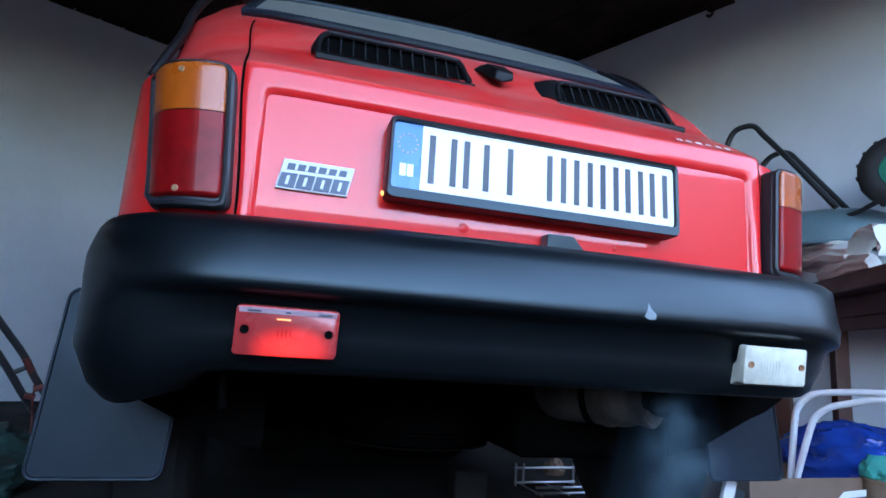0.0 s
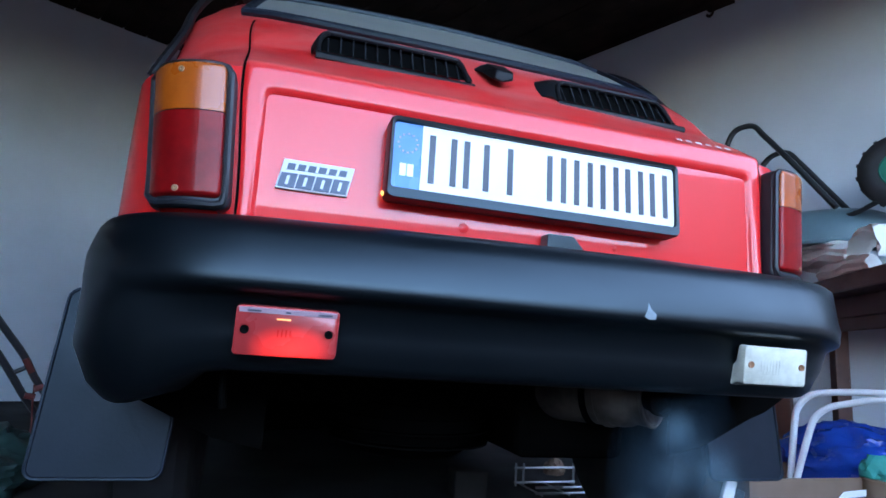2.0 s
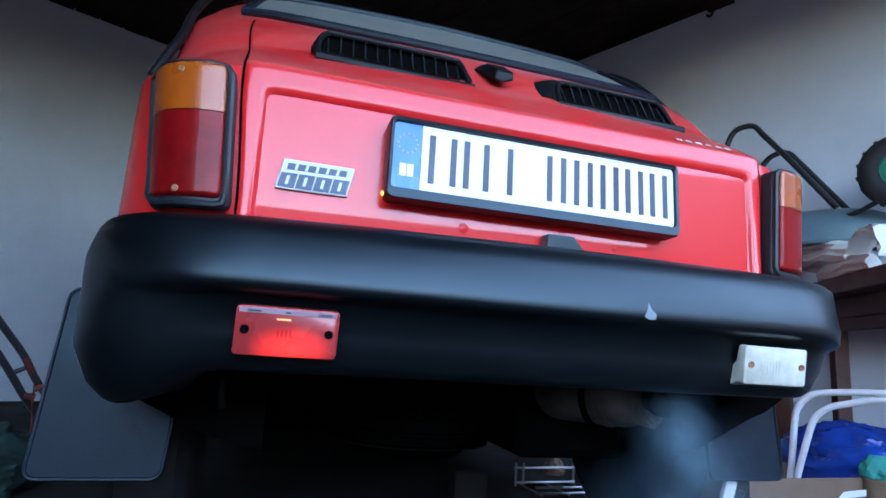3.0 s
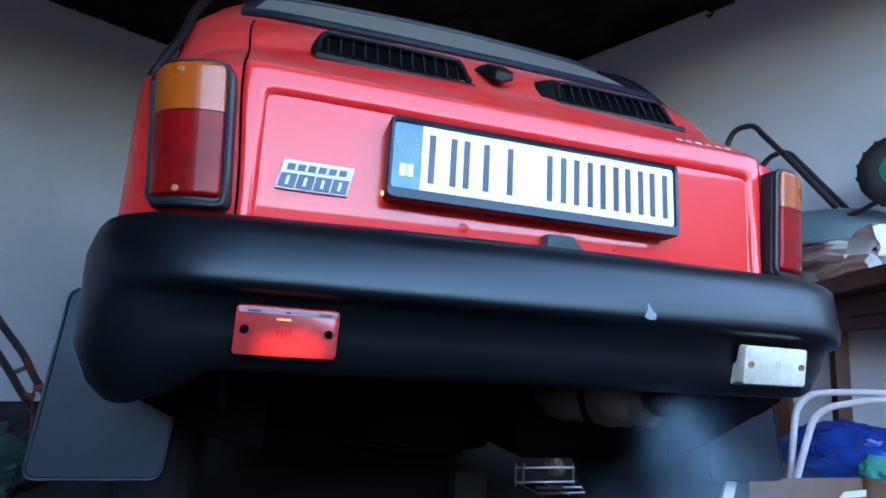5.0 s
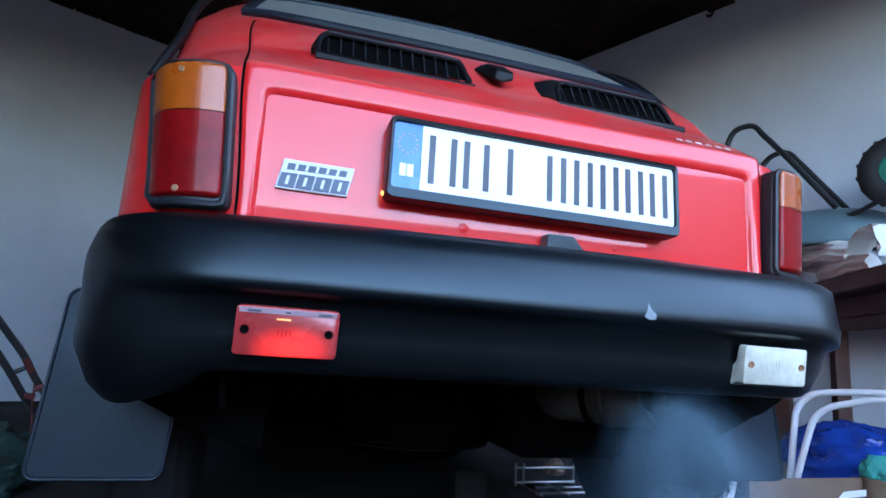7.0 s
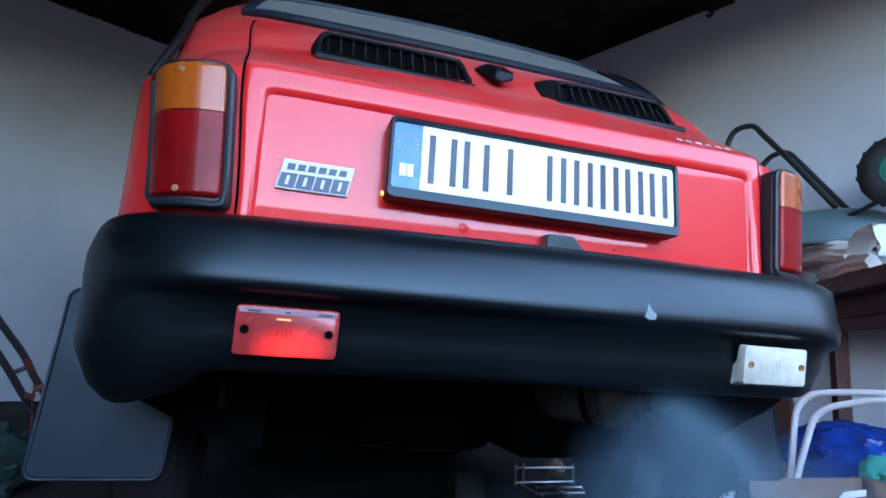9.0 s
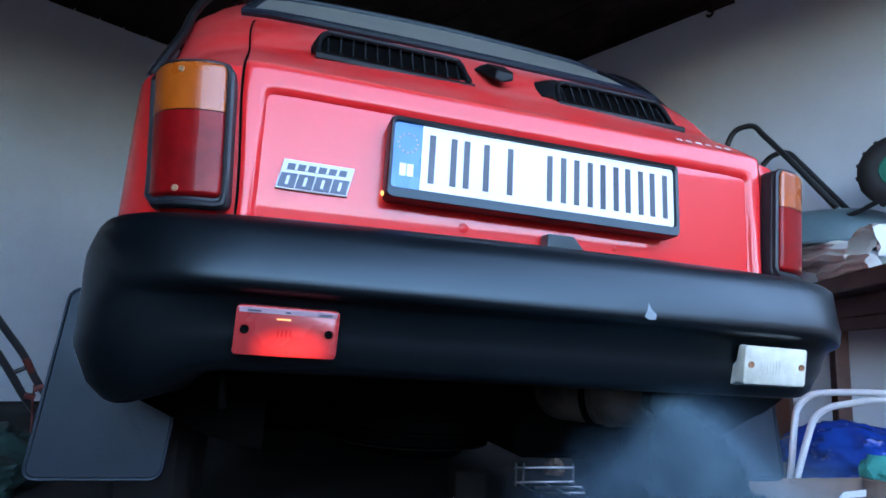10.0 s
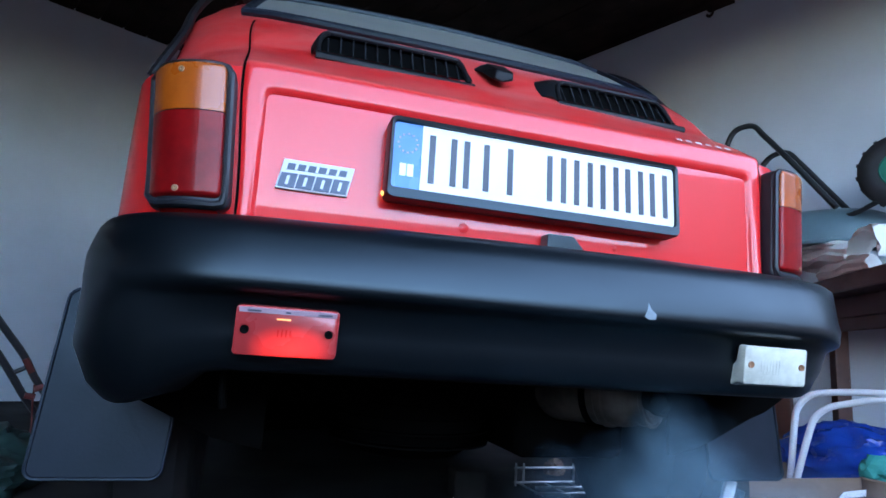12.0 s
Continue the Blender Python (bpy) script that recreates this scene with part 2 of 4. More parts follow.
def building():
    structure("wall_back", box((LEFT - 0.2, BACK, -0.1), (RIGHT + 0.2, BACK + 0.25, CEIL + 0.3)), PLASTER, "grey white plastered garage back wall")
    structure("wall_right", box((RIGHT, FRONT, -0.1), (RIGHT + 0.25, BACK, CEIL + 0.3)), PLASTER, "grey white plastered garage side wall")
    structure("wall_left", box((LEFT - 0.25, FRONT, -0.1), (LEFT, BACK, CEIL + 0.3)), PLASTER, "grey white plastered garage side wall")
    bm = box((LEFT - 0.25, FRONT - 0.25, -0.1), (DOOR_L, FRONT, CEIL + 0.3))
    box((DOOR_R, FRONT - 0.25, -0.1), (RIGHT + 0.25, FRONT, CEIL + 0.3), bm=bm)
    box((DOOR_L, FRONT - 0.25, DOOR_H), (DOOR_R, FRONT, CEIL + 0.3), bm=bm)
    structure("wall_front", bm, PLASTER, "plastered garage front wall with wide open doorway")
    structure("floor", box((LEFT - 0.25, FRONT - 0.25, -0.12), (RIGHT + 0.25, BACK + 0.25, 0.0)), CONCRETE, "stained grey concrete garage floor, darkened for shade")
    bm = box((LEFT - 0.2, FRONT - 0.2, CEIL + 0.02), (RIGHT + 0.2, BACK + 0.2, CEIL + 0.2))
    x = LEFT
    while x < RIGHT:
        box((x + 0.004, FRONT, CEIL + random.uniform(0, 0.006)), (x + 0.136, BACK, CEIL + 0.03), bm=bm)
        x += 0.14
    structure("ceiling", bm, ROOF_WOOD, "dark brown boarded wooden ceiling")
    # two walls added out of view to cut low sky and shape reflections
    structure("wall_neighbour", box((1.75, FRONT - 6.5, -0.2), (14, FRONT - 6.0, 3.90)), ROOF_WOOD, "tall unseen dark screen wall, added to block low sky")
    structure("wall_yard", box((-14, FRONT - 6.4, -0.2), (1.75, FRONT - 6.1, 2.20)), ROOF_WOOD, "low unseen dark screen wall, added to block low sky")
    bm = bmesh.new()
    bmesh.ops.create_grid(bm, x_segments=2, y_segments=2, size=400)
    bmesh.ops.translate(bm, verts=bm.verts, vec=(0, 0, -0.125))
    tagged(part("ground", bm, GRASS), "bare grey brown gravel ground outside", "ground", kind="structure")


building()


# ---- the car ----
# height, rear end, front end, half width, rear corner radius, front corner radius
SHELL = [
    (0.36, 0.50, 2.84, 0.62, 0.10, 0.12), (0.46, 0.45, 2.93, 0.65, 0.13, 0.15), (0.56, 0.30, 2.97, 0.675, 0.18, 0.18), (0.578, 0.036, 2.98, 0.672, 0.21, 0.18),
    (0.62, 0.030, 2.98, 0.674, 0.21, 0.18), (0.74, 0.034, 2.97, 0.675, 0.21, 0.18), (0.82, 0.038, 2.95, 0.675, 0.21, 0.20),
    (0.856, 0.042, 2.92, 0.676, 0.215, 0.22), (0.868, 0.053, 2.90, 0.677, 0.23, 0.22), (0.95, 0.142, 2.62, 0.676, 0.28, 0.24),
    (1.02, 0.206, 2.25, 0.676, 0.28, 0.24), (1.08, 0.277, 2.05, 0.682, 0.28, 0.22), (1.16, 0.380, 1.92, 0.687, 0.28, 0.20),
    (1.28, 0.533, 1.77, 0.670, 0.28, 0.18), (1.345, 0.622, 1.66, 0.636, 0.26, 0.16), (1.385, 0.710, 1.56, 0.575, 0.20, 0.16), (1.405, 0.820, 1.48, 0.49, 0.18, 0.16),
    (1.415, 0.960, 1.35, 0.340, 0.12, 0.12)]


def shell_at(z):
    return lerp_table(SHELL, z)


def corner_power(z):
    return 2.0 + 0.8 * step(z, 0.86, 0.95)


def bow(x, z):
    """The rear above the crease is bowed across the car."""
    return 0.12 * step(z, 0.87, 0.98) * x * x


def sway(z):
    """The upper body sits a little off the middle."""
    return -0.018 * step(z, 1.05, 1.15)


def rear_curve(x, z):
    """How far the rear surface turns forward at x."""
    yr, yf, w, rr, rf = shell_at(z)
    d, p = min(rr, max(0.0, abs(x) - (w - rr))), corner_power(z)
    return rr * (1 - (1 - (d / rr) ** p) ** (1 / p)) + bow(x, z)


def plan_outline(z, n=10):
    """The rounded outline of the body at one height, from the rear middle round to the rear middle."""
    yr, yf, w, rr, rf = shell_at(z)
    e = 2 / corner_power(z)
    half = [(0.0, yr), (w * 0.4, yr), ((w - rr) * 0.98, yr)]
    half += [(w - rr + rr * math.sin(a) ** e, yr + rr - rr * max(0, math.cos(a)) ** e) for a in (math.pi / 2 * k / n for k in range(n + 1))]
    half = [(x, y + bow(x, z)) for x, y in half]
    half += [(w, yr + rr + (yf - yr - rr - rf) * k) for k in (0.3, 0.5, 0.7)]
    half += [(w - rf + rf * math.cos(a), yf - rf + rf * math.sin(a)) for a in (math.pi / 2 * k / n for k in range(n + 1))]
    half += [(w * 0.4, yf), (0.0, yf)]
    return half + [(-x, y) for x, y in half[-2:0:-1]]


def car_body(car):
    rows = []
    def ring(z):
        """The body's outline at a height; the shoulder sinks a little round the rear corners."""
        sink = 0.016 * step(z, 0.85, 0.90) * (1 - step(z, 0.95, 1.05))
        return [Vector((x + sway(z), y, z - sink * step(abs(x), 0.50, 0.60) * (1 - step(y, 0.5, 1.0)))) for x, y in plan_outline(z)]
    for (a, b) in zip(SHELL, SHELL[1:]):
        rows += [ring(a[0] + (b[0] - a[0]) * k / 3) for k in range(3)]
    rows.append(ring(SHELL[-1][0]))
    part("body", skin(rows, True, True), RED, car, "glossy red painted steel body shell", smooth=True, angle=28)


# lid profile: height, surface position
LID = [(0.612, 0.018), (0.64, 0.0195), (0.74, 0.0255), (0.82, 0.0310), (0.858, 0.0336), (0.8635, 0.0350), (0.8672, 0.0380), (0.871, 0.0430), (0.876, 0.0500), 
       (0.95, 0.136), (1.02, 0.200), (1.078, 0.268), (1.16, 0.372)]


def lid_y(z):
    return lerp_table(LID, z)[0]


def lid_half(z):
    return 0.476 + 0.016 * step(z, 0.62, 0.86) + 0.022 * step(z, 0.86, 1.06)


def lid_rise(x, z):
    """The lid's upper edge rises towards its ends."""
    return z + max(0, z - 0.88) / 0.198 * 0.030 * (x / 0.5) ** 2


def engine_lid(car):
    zs = [0.612 + (0.835 - 0.612) * k / 44 for k in range(45)] + [0.846, 0.853, 0.858, 0.861, 0.863, 0.8645, 0.866, 0.868, 0.871, 0.875] + \
         [0.88 + (1.078 - 0.88) * k / 12 for k in range(13)]
    xs = sorted({round(s * x, 4) for s in (1, -1) for x in [0.484 * k / 20 for k in range(21)] + [0.43 + 0.0045 * k for k in range(13)]})
    rows = []
    for z in zs:
        row = []
        w = lid_half(z)
        for x in xs:
            px = x / 0.484 * w
            corner = max(0, abs(px) - 0.40) ** 2 * 0.9
            sunk = 0.013 * (1 - step(z, 0.808 - corner, 0.829 - corner)) * (1 - step(abs(px), 0.446, 0.462))
            rim = 0.006 * step(abs(px), w - 0.006, w)
            zz = lid_rise(px, z)
            row.append(Vector((px, lid_y(zz) + rear_curve(px, zz) + sunk + rim, zz)))
        rows.append(row)
    lid = part("engine_lid", skin(rows), RED, car, "red engine lid with recessed plate field", smooth=True, angle=50)
    for s in (-1, 1):
        gap = []
        for z in zs:
            x = lid_half(z)
            zz = lid_rise(x, z)
            gap.append([Vector((s * (x + d), lid_y(zz) + rear_curve(x + d, zz) + 0.0045, zz)) for d in (-0.006, 0.0024)])
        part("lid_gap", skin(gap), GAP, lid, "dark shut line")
    # latch tongue at the lower edge
    bm = skin([[Vector((x, -0.012 + d, z)) for x, z in ((0.010, 0.612), (0.012, 0.646), (0.060, 0.646), (0.086, 0.618))] for d in (0.012, 0.04)], True, True)
    part("latch", bm, BLACK_PLASTIC, lid, "black plastic lid latch", bevel=0.002)
    for x, z, r in ((-0.126, 0.643, 0.0085), (0.157, 0.641, 0.005), (0.207, 0.628, 0.004)):
        bm = lathe([(r, 0), (r, 0.003), (r * 0.5, 0.0055), (r * 0.1, 0.006)], pose(x, lid_y(z) + 0.013, z, 90), 12)
        part("rivet", bm, RED, lid, "red painted screw head", smooth=True)
    return lid


def louvre_vent(car, x0, x1, cheek, tail):
    """A black hooded air outlet with upright ribs on the lid's slope; cheek and tail are how far its two ends run out."""
    def foot(x, z):
        return Vector((x, lid_y(z) + rear_curve(x, z) - 0.002, z))
    lo = [(x0 - 0.004, 0.134, 0.944), (x1 + tail, 0.138, 0.940)]
    n = 14
    def sill_row(dy, dz):
        return [Vector((a, 0.136 + dy, 0.9445 + dz - 0.003 * k / n)) for k, a in ((k, lo[0][0] + (lo[1][0] - lo[0][0]) * k / n) for k in range(n + 1))]
    vent = part("air_vent", skin([sill_row(0.012, -0.006), sill_row(-0.003, -0.003), sill_row(-0.005, 0.004), sill_row(-0.001, 0.010), sill_row(0.010, 0.012)]), TRIM, car,
                "black plastic air outlet with ribs", smooth=True, angle=50)
    # the arch over the opening, from the lower corner at the cheek over the top and down to the tail
    arch = [Vector(p) for p in ((x0 + 0.000, 0.137, 0.953), (x0 - 0.001, 0.146, 0.975), (x0 + 0.004, 0.157, 0.995), (x0 + 0.014, 0.164, 1.007), (x0 + 0.032, 0.167, 1.011),
            (x0 + 0.5 * (x1 - x0), 0.168, 1.012), (x1 - 0.028, 0.167, 1.010), (x1 - 0.013, 0.164, 1.003), (x1 - 0.007, 0.156, 0.989), (x1 - 0.003, 0.146, 0.969), (x1 + 0.001, 0.138, 0.952))]
    rim = smooth_path(arch, 5)
    part("rim", tube(rim, 0.0054, 8), TRIM, vent, smooth=True)
    # the hood runs back from the arch and sinks into the lid
    back = []
    for p in rim:
        u = (p.x - x0) / (x1 - x0)
        h = (p.z - 0.953) / 0.059
        spread = -cheek * (1 - step(u, 0.0, 0.16)) + tail * step(u, 0.84, 1.0)
        z = 0.958 + 0.074 * max(0, h)
        back.append(foot(p.x + spread, z) + Vector((0, 0.004, 0)))
    mid = [(a + b) / 2 + Vector((0, -0.004, 0.005)) for a, b in zip(rim, back)]
    part("hood", skin([rim, mid, back]), TRIM, vent, smooth=True, angle=50)
    # black sheet stands for the shade inside the vent
    part("opening_shade", skin([[Vector((p.x, 0.1425, 0.9595)) for p in rim], [p + Vector((0, 0.010, -0.001)) for p in rim]]), GAP, vent)
    count = 12
    for k in range(count):
        x = x0 + (x1 - x0) * (k + 0.75) / (count + 0.55)
        low, top = Vector((x, 0.1385, 0.955)), Vector((x, 0.1665, 1.010 if 0 < k < count - 1 else 1.000))
        w, d = Vector((0.0011, 0, 0)), Vector((0, 0.006, 0.0))
        bm = skin([[low - w, low + w, low + w + d, low - w + d], [top - w, top + w, top + w + d, top - w + d]], True, True)
        part("rib", bm, GASKET, vent)


def number_plate(car):
    lean = pose(0, 0, 0.74, -2.0)
    def at(bm):
        bmesh.ops.transform(bm, matrix=lean, verts=bm.verts)
        return bm
    outer, inner = rounded(0.531, 0.1345, 0.010), rounded(0.514, 0.1065, 0.006)
    shift = -0.0048
    outer = [(x, z + shift) for x, z in outer]
    bm = bmesh.new()
    rows = [[Vector((x, y, z)) for x, z in o] for o, y in ((outer, 0.026), (outer, -0.002), ([(x * 0.992, (z - shift) * 0.975 + shift) for x, z in outer], -0.007), ([(x * 1.008, z * 1.03) for x, z in inner], -0.005), (inner, 0.002))]
    plate = part("number_plate", at(skin(rows, True, False, bm)), BLACK_PLASTIC, car, "number plate in a black plastic holder", smooth=True, angle=30)
    part("white_field", at(box((-0.212, 0.0, -0.054), (0.258, 0.003, 0.054))), WHITE_PLATE, plate, "white reflective sheet")
    part("blue_band", at(box((-0.258, 0.0, -0.054), (-0.2125, 0.003, 0.054))), BLUE_PLATE, plate, "blue band with a ring of marks")
    for k in range(12):
        a = 2 * math.pi * k / 12
        x, z = -0.235 + 0.0155 * math.cos(a), 0.020 + 0.0155 * math.sin(a)
        part("ring_mark", at(box((x - 0.0013, -0.0012, z - 0.0013), (x + 0.0013, 0.001, z + 0.0013))), YELLOW, plate)
    bm = bmesh.new()
    bmesh.ops.create_icosphere(bm, subdivisions=2, radius=0.004, matrix=pose(-0.2655, 0.018, -0.061))
    part("plate_lamp", at(bm), PLATE_GLOW, plate, "small lit amber plate lamp", smooth=True)
    for x in (-0.246, -0.234):
        part("band_bar", at(box((x, -0.0012, -0.034), (x + 0.010, 0.001, -0.014))), WHITE_PLATE, plate)
    for x0, w in ((-0.2, 0.046), (-0.142, 0.044), (-0.066, 0.010), (0.006, 0.036), (0.057, 0.036), (0.108, 0.036), (0.158, 0.036), (0.208, 0.036)):
        for x in ((x0, x0 + w - 0.010) if w > 0.02 else (x0,)):
            part("plate_bar", at(box((x, -0.0014, -0.040), (x + 0.010, 0.001, 0.040))), INK, plate, bevel=0.0005)


def badge(car):
    """Slanted maker's badge, drawn as plain fields."""
    def at(bm, y=0.0):
        bmesh.ops.transform(bm, matrix=pose(-0.3685, lid_y(0.70) + 0.006 + y, 0.6905, -2), verts=bm.verts)
        return bm
    def para(x0, x1, z0, z1, y0, y1):
        sl = 0.19
        return at(slab([(x0 + sl * z0, z0), (x1 + sl * z0, z0), (x1 + sl * z1, z1), (x0 + sl * z1, z1)], y0, y1))
    b = part("badge", para(-0.0535, 0.0535, -0.0235, 0.0235, -0.003, 0.008), BADGE_WHITE, car, "slanted white and navy maker's badge", bevel=0.0008)
    for k in range(4):
        x = -0.0510 + k * 0.0260
        part("badge_field", para(x, x + 0.0240, -0.0210, 0.0015, -0.0045, 0.0), BADGE_BLUE, b, "navy badge field")
        part("badge_mark", para(x + 0.0095, x + 0.0140, -0.0170, -0.0030, -0.0056, 0.0), BADGE_WHITE, b)
    for k in range(6):
        x = -0.0455 + k * 0.0155
        part("badge_bar", para(x, x + 0.0115, 0.0075, 0.0170, -0.0045, 0.0), BADGE_BLUE, b)


def script_marks(lid):
    """Small chrome lettering beside the lid's upper edge, drawn as short strokes."""
    for k in range(6):
        x = 0.312 + 0.0235 * k
        z = 0.882
        bm = box((x, -0.001, -0.0038), (x + 0.011, 0.003, 0.0038), pose(0, lid_y(z) + bow(x, z), z, -45))
        part("chrome_mark", bm, BADGE_WHITE, lid)


def tail_lamp(car, s):
    """A wrap-round lamp: proud rubber gasket, amber upper and red lower lens, two screws."""
    curve = [(0.0, 0.0155), (0.03, 0.0145), (0.055, 0.019), (0.080, 0.030), (0.100, 0.046), (0.112, 0.064), (0.122, 0.085)]
    def inner(z):
        return 0.4835 + 0.075 * (z - 0.63)
    def outer(z):
        return 0.602 + 0.110 * (z - 0.63)
    def front(x, z, out):
        return lerp_table(curve, x - inner(z))[0] + (z - 0.73) * 0.02 - out
    def field(z0, z1, u0, u1, out, r, flat_low=False, flat_top=False):
        rows = []
        zz = sorted({round(z, 5) for z in [z0 + r * (1 - math.cos(radians(a))) for a in range(0, 91, 15)] + [z1 - r * (1 - math.cos(radians(a))) for a in range(0, 91, 15)] +
                     [z0 + r + (z1 - z0 - 2 * r) * k / 6 for k in range(7)]})
        for z in zz:
            edge = min(1 if flat_low else z - z0, 1 if flat_top else z1 - z)
            inset = r - math.sqrt(max(0, r * r - max(0, r - edge) ** 2))
            drop = 0.008 * (1 - min(1, edge / 0.006)) ** 2
            xa, xb = inner(z) + u0 + inset, outer(z) - u1 - inset
            row = [Vector((s * xa, front(xa, z, out) + 0.035, z)), Vector((s * xa, front(xa, z, out) + drop + 0.005, z))]
            row += [Vector((s * x, front(x, z, out) + drop, z)) for x in [xa + 0.003] + [xa + (xb - xa) * k / 14 for k in range(1, 14)] + [xb - 0.002]]
            row += [Vector((s * xb, front(xb, z, out) + drop + 0.006, z)), Vector((s * (xb - 0.004), front(xb, z, out) + 0.05, z))]
            rows.append(row)
        return skin(rows)
    lamp = part("tail_lamp", field(0.618, 0.8395, 0.0, 0.0, 0.004, 0.018), GASKET, car, "tail lamp with dark rubber gasket", smooth=True, angle=60)
    # lip of the gasket all round the lenses
    ring = []
    for z, right in [(0.640 + 0.185 * k / 8, True) for k in range(9)] + [(0.825 - 0.185 * k / 8, False) for k in range(9)]:
        x = inner(z) + 0.0065 if right else outer(z) - 0.001
        ring.append((x, z))
        if (right and z > 0.8249) or (not right and z < 0.6401):
            zt, d = (0.8365, 1) if right else (0.6245, -1)
            xa, xb = inner(zt) + 0.022, outer(zt) - 0.020
            run = [(xa - 0.010, zt - d * 0.004)] + [(xa + (xb - xa) * k / 6, zt) for k in range(7)] + [(xb + 0.010, zt - d * 0.004)]
            ring += run if right else run[::-1]
    part("gasket_lip", tube([Vector((s * x, front(x, z, 0.007 if x < inner(z) + 0.02 or z < 0.64 else 0.002), z)) for x, z in ring], 0.0056, 8, True), GASKET, lamp, "raised rubber lip", smooth=True)
    part("amber_lens", field(0.7615, 0.8370, 0.0130, 0.003, 0.013, 0.010, True), AMBER, lamp, "amber indicator lens", smooth=True, angle=60)
    part("red_lens", field(0.634, 0.7600, 0.0130, 0.003, 0.0125, 0.010, False, True), RED_LENS, lamp, "dark red tail light lens", smooth=True, angle=60)
    for z, x in ((0.822, 0.574), (0.6435, 0.558)):
        bm = lathe([(0.0048, 0.0), (0.0048, 0.0025), (0.0020, 0.0030), (0.001, 0.002)], pose(s * x, front(x, z, 0.0115), z, 90, 0, s * 24), 12)
        part("screw", bm, RUSTY_BRASS, lamp, "brass-coloured screw", smooth=True)


# bumper section: outward distance from its middle line, height
BUMP = [(0.07, 0.596), (0.035, 0.607), (-0.005, 0.6105), (-0.036, 0.6090), (-0.058, 0.6035), (-0.074, 0.593), (-0.085, 0.574), (-0.096, 0.548), (-0.1035, 0.525),
        (-0.1050, 0.515), (-0.1035, 0.508), (-0.097, 0.5025), (-0.078, 0.499), (-0.067, 0.492), (-0.060, 0.45), (-0.052, 0.415), (-0.042, 0.404), (-0.02, 0.400), (0.03, 0.41)]


def bumper(car):
    rows = []
    r, w = 0.25, 0.690
    arc = [(radians(90 * k / 12)) for k in range(1, 13)]
    def at(sx, a, tail, off):
        d = -off
        if tail is not None:
            return Vector((sx * (w - 0.106 + d) - (0.015 if sx > 0 else 0), tail, 0))
        rr = r - 0.106 + d
        return Vector((sx * (w - r + rr * math.sin(a)) - (0.015 * math.sin(a) if sx > 0 else 0), -0.106 + r - rr * math.cos(a), 0))
    stations = [(-1, 0, 0.236), (-1, 0, 0.19)] + [(-1, a, None) for a in reversed(arc)] + [(0, x, None) for x in (-0.44, -0.3, -0.15, 0, 0.15, 0.3, 0.44)] + \
               [(1, a, None) for a in arc] + [(1, 0, 0.19), (1, 0, 0.236)]
    for sx, a, tail in stations:
        row = []
        end = 1.0 if tail is not None else (step(a, 0.15, 0.9) if sx else 0.0)
        for off, z in BUMP:
            if 0.52 < z < 0.61 and -0.098 < off < -0.05:
                off += (-0.096 - off) * end * 0.55
            if sx < 0 and 0.49 < z < 0.56 and off < -0.05:
                off += (-0.096 - off) * end
            if sx > 0 and 0.48 < z < 0.60 and off < -0.06:
                if z > 0.5015:
                    off += (-0.092 - off) * end * 0.7
                z -= 0.010 * end * min(1, (0.60 - z) / 0.1)
            if z < 0.513:
                low = (0.513 - z) / 0.113
                z -= (0.052 if sx < 0 else 0.0) * end * low
                if off < -0.01:
                    flush = -0.095 + 0.002 * low + 0.045 * max(0, low - 0.55) ** 2 / 0.2
                    off += ((flush if sx < 0 else flush + 0.030 * step(low, 0.12, 0.34)) - off) * end
            p = Vector((a, off, 0)) if sx == 0 else at(sx, a, tail, off)
            lift = (0.008 - 0.027 * (p.x - 0.15) ** 2) * step(z, 0.53, 0.60)
            row.append(Vector((p.x, p.y, z + lift)))
        rows.append(row)
    bp = part("rear_bumper", skin(rows), BLACK_PLASTIC, car, "large matt black plastic rear bumper with a scuff", smooth=True, angle=60)
    bm = bmesh.new()
    pts = [(0.131 + dx, 0.519 + dz) for dx, dz in ((-0.011, -0.006), (-0.004, 0.004), (0.001, 0.016), (0.004, 0.006), (0.011, -0.001), (0.008, -0.009), (-0.004, -0.010))]
    bm.faces.new([bm.verts.new((x, -0.1075 + (z - 0.512) * 0.29, z)) for x, z in pts])
    part("scuff", bm, SCUFF, bp, "pale scraped spot")
    return bp


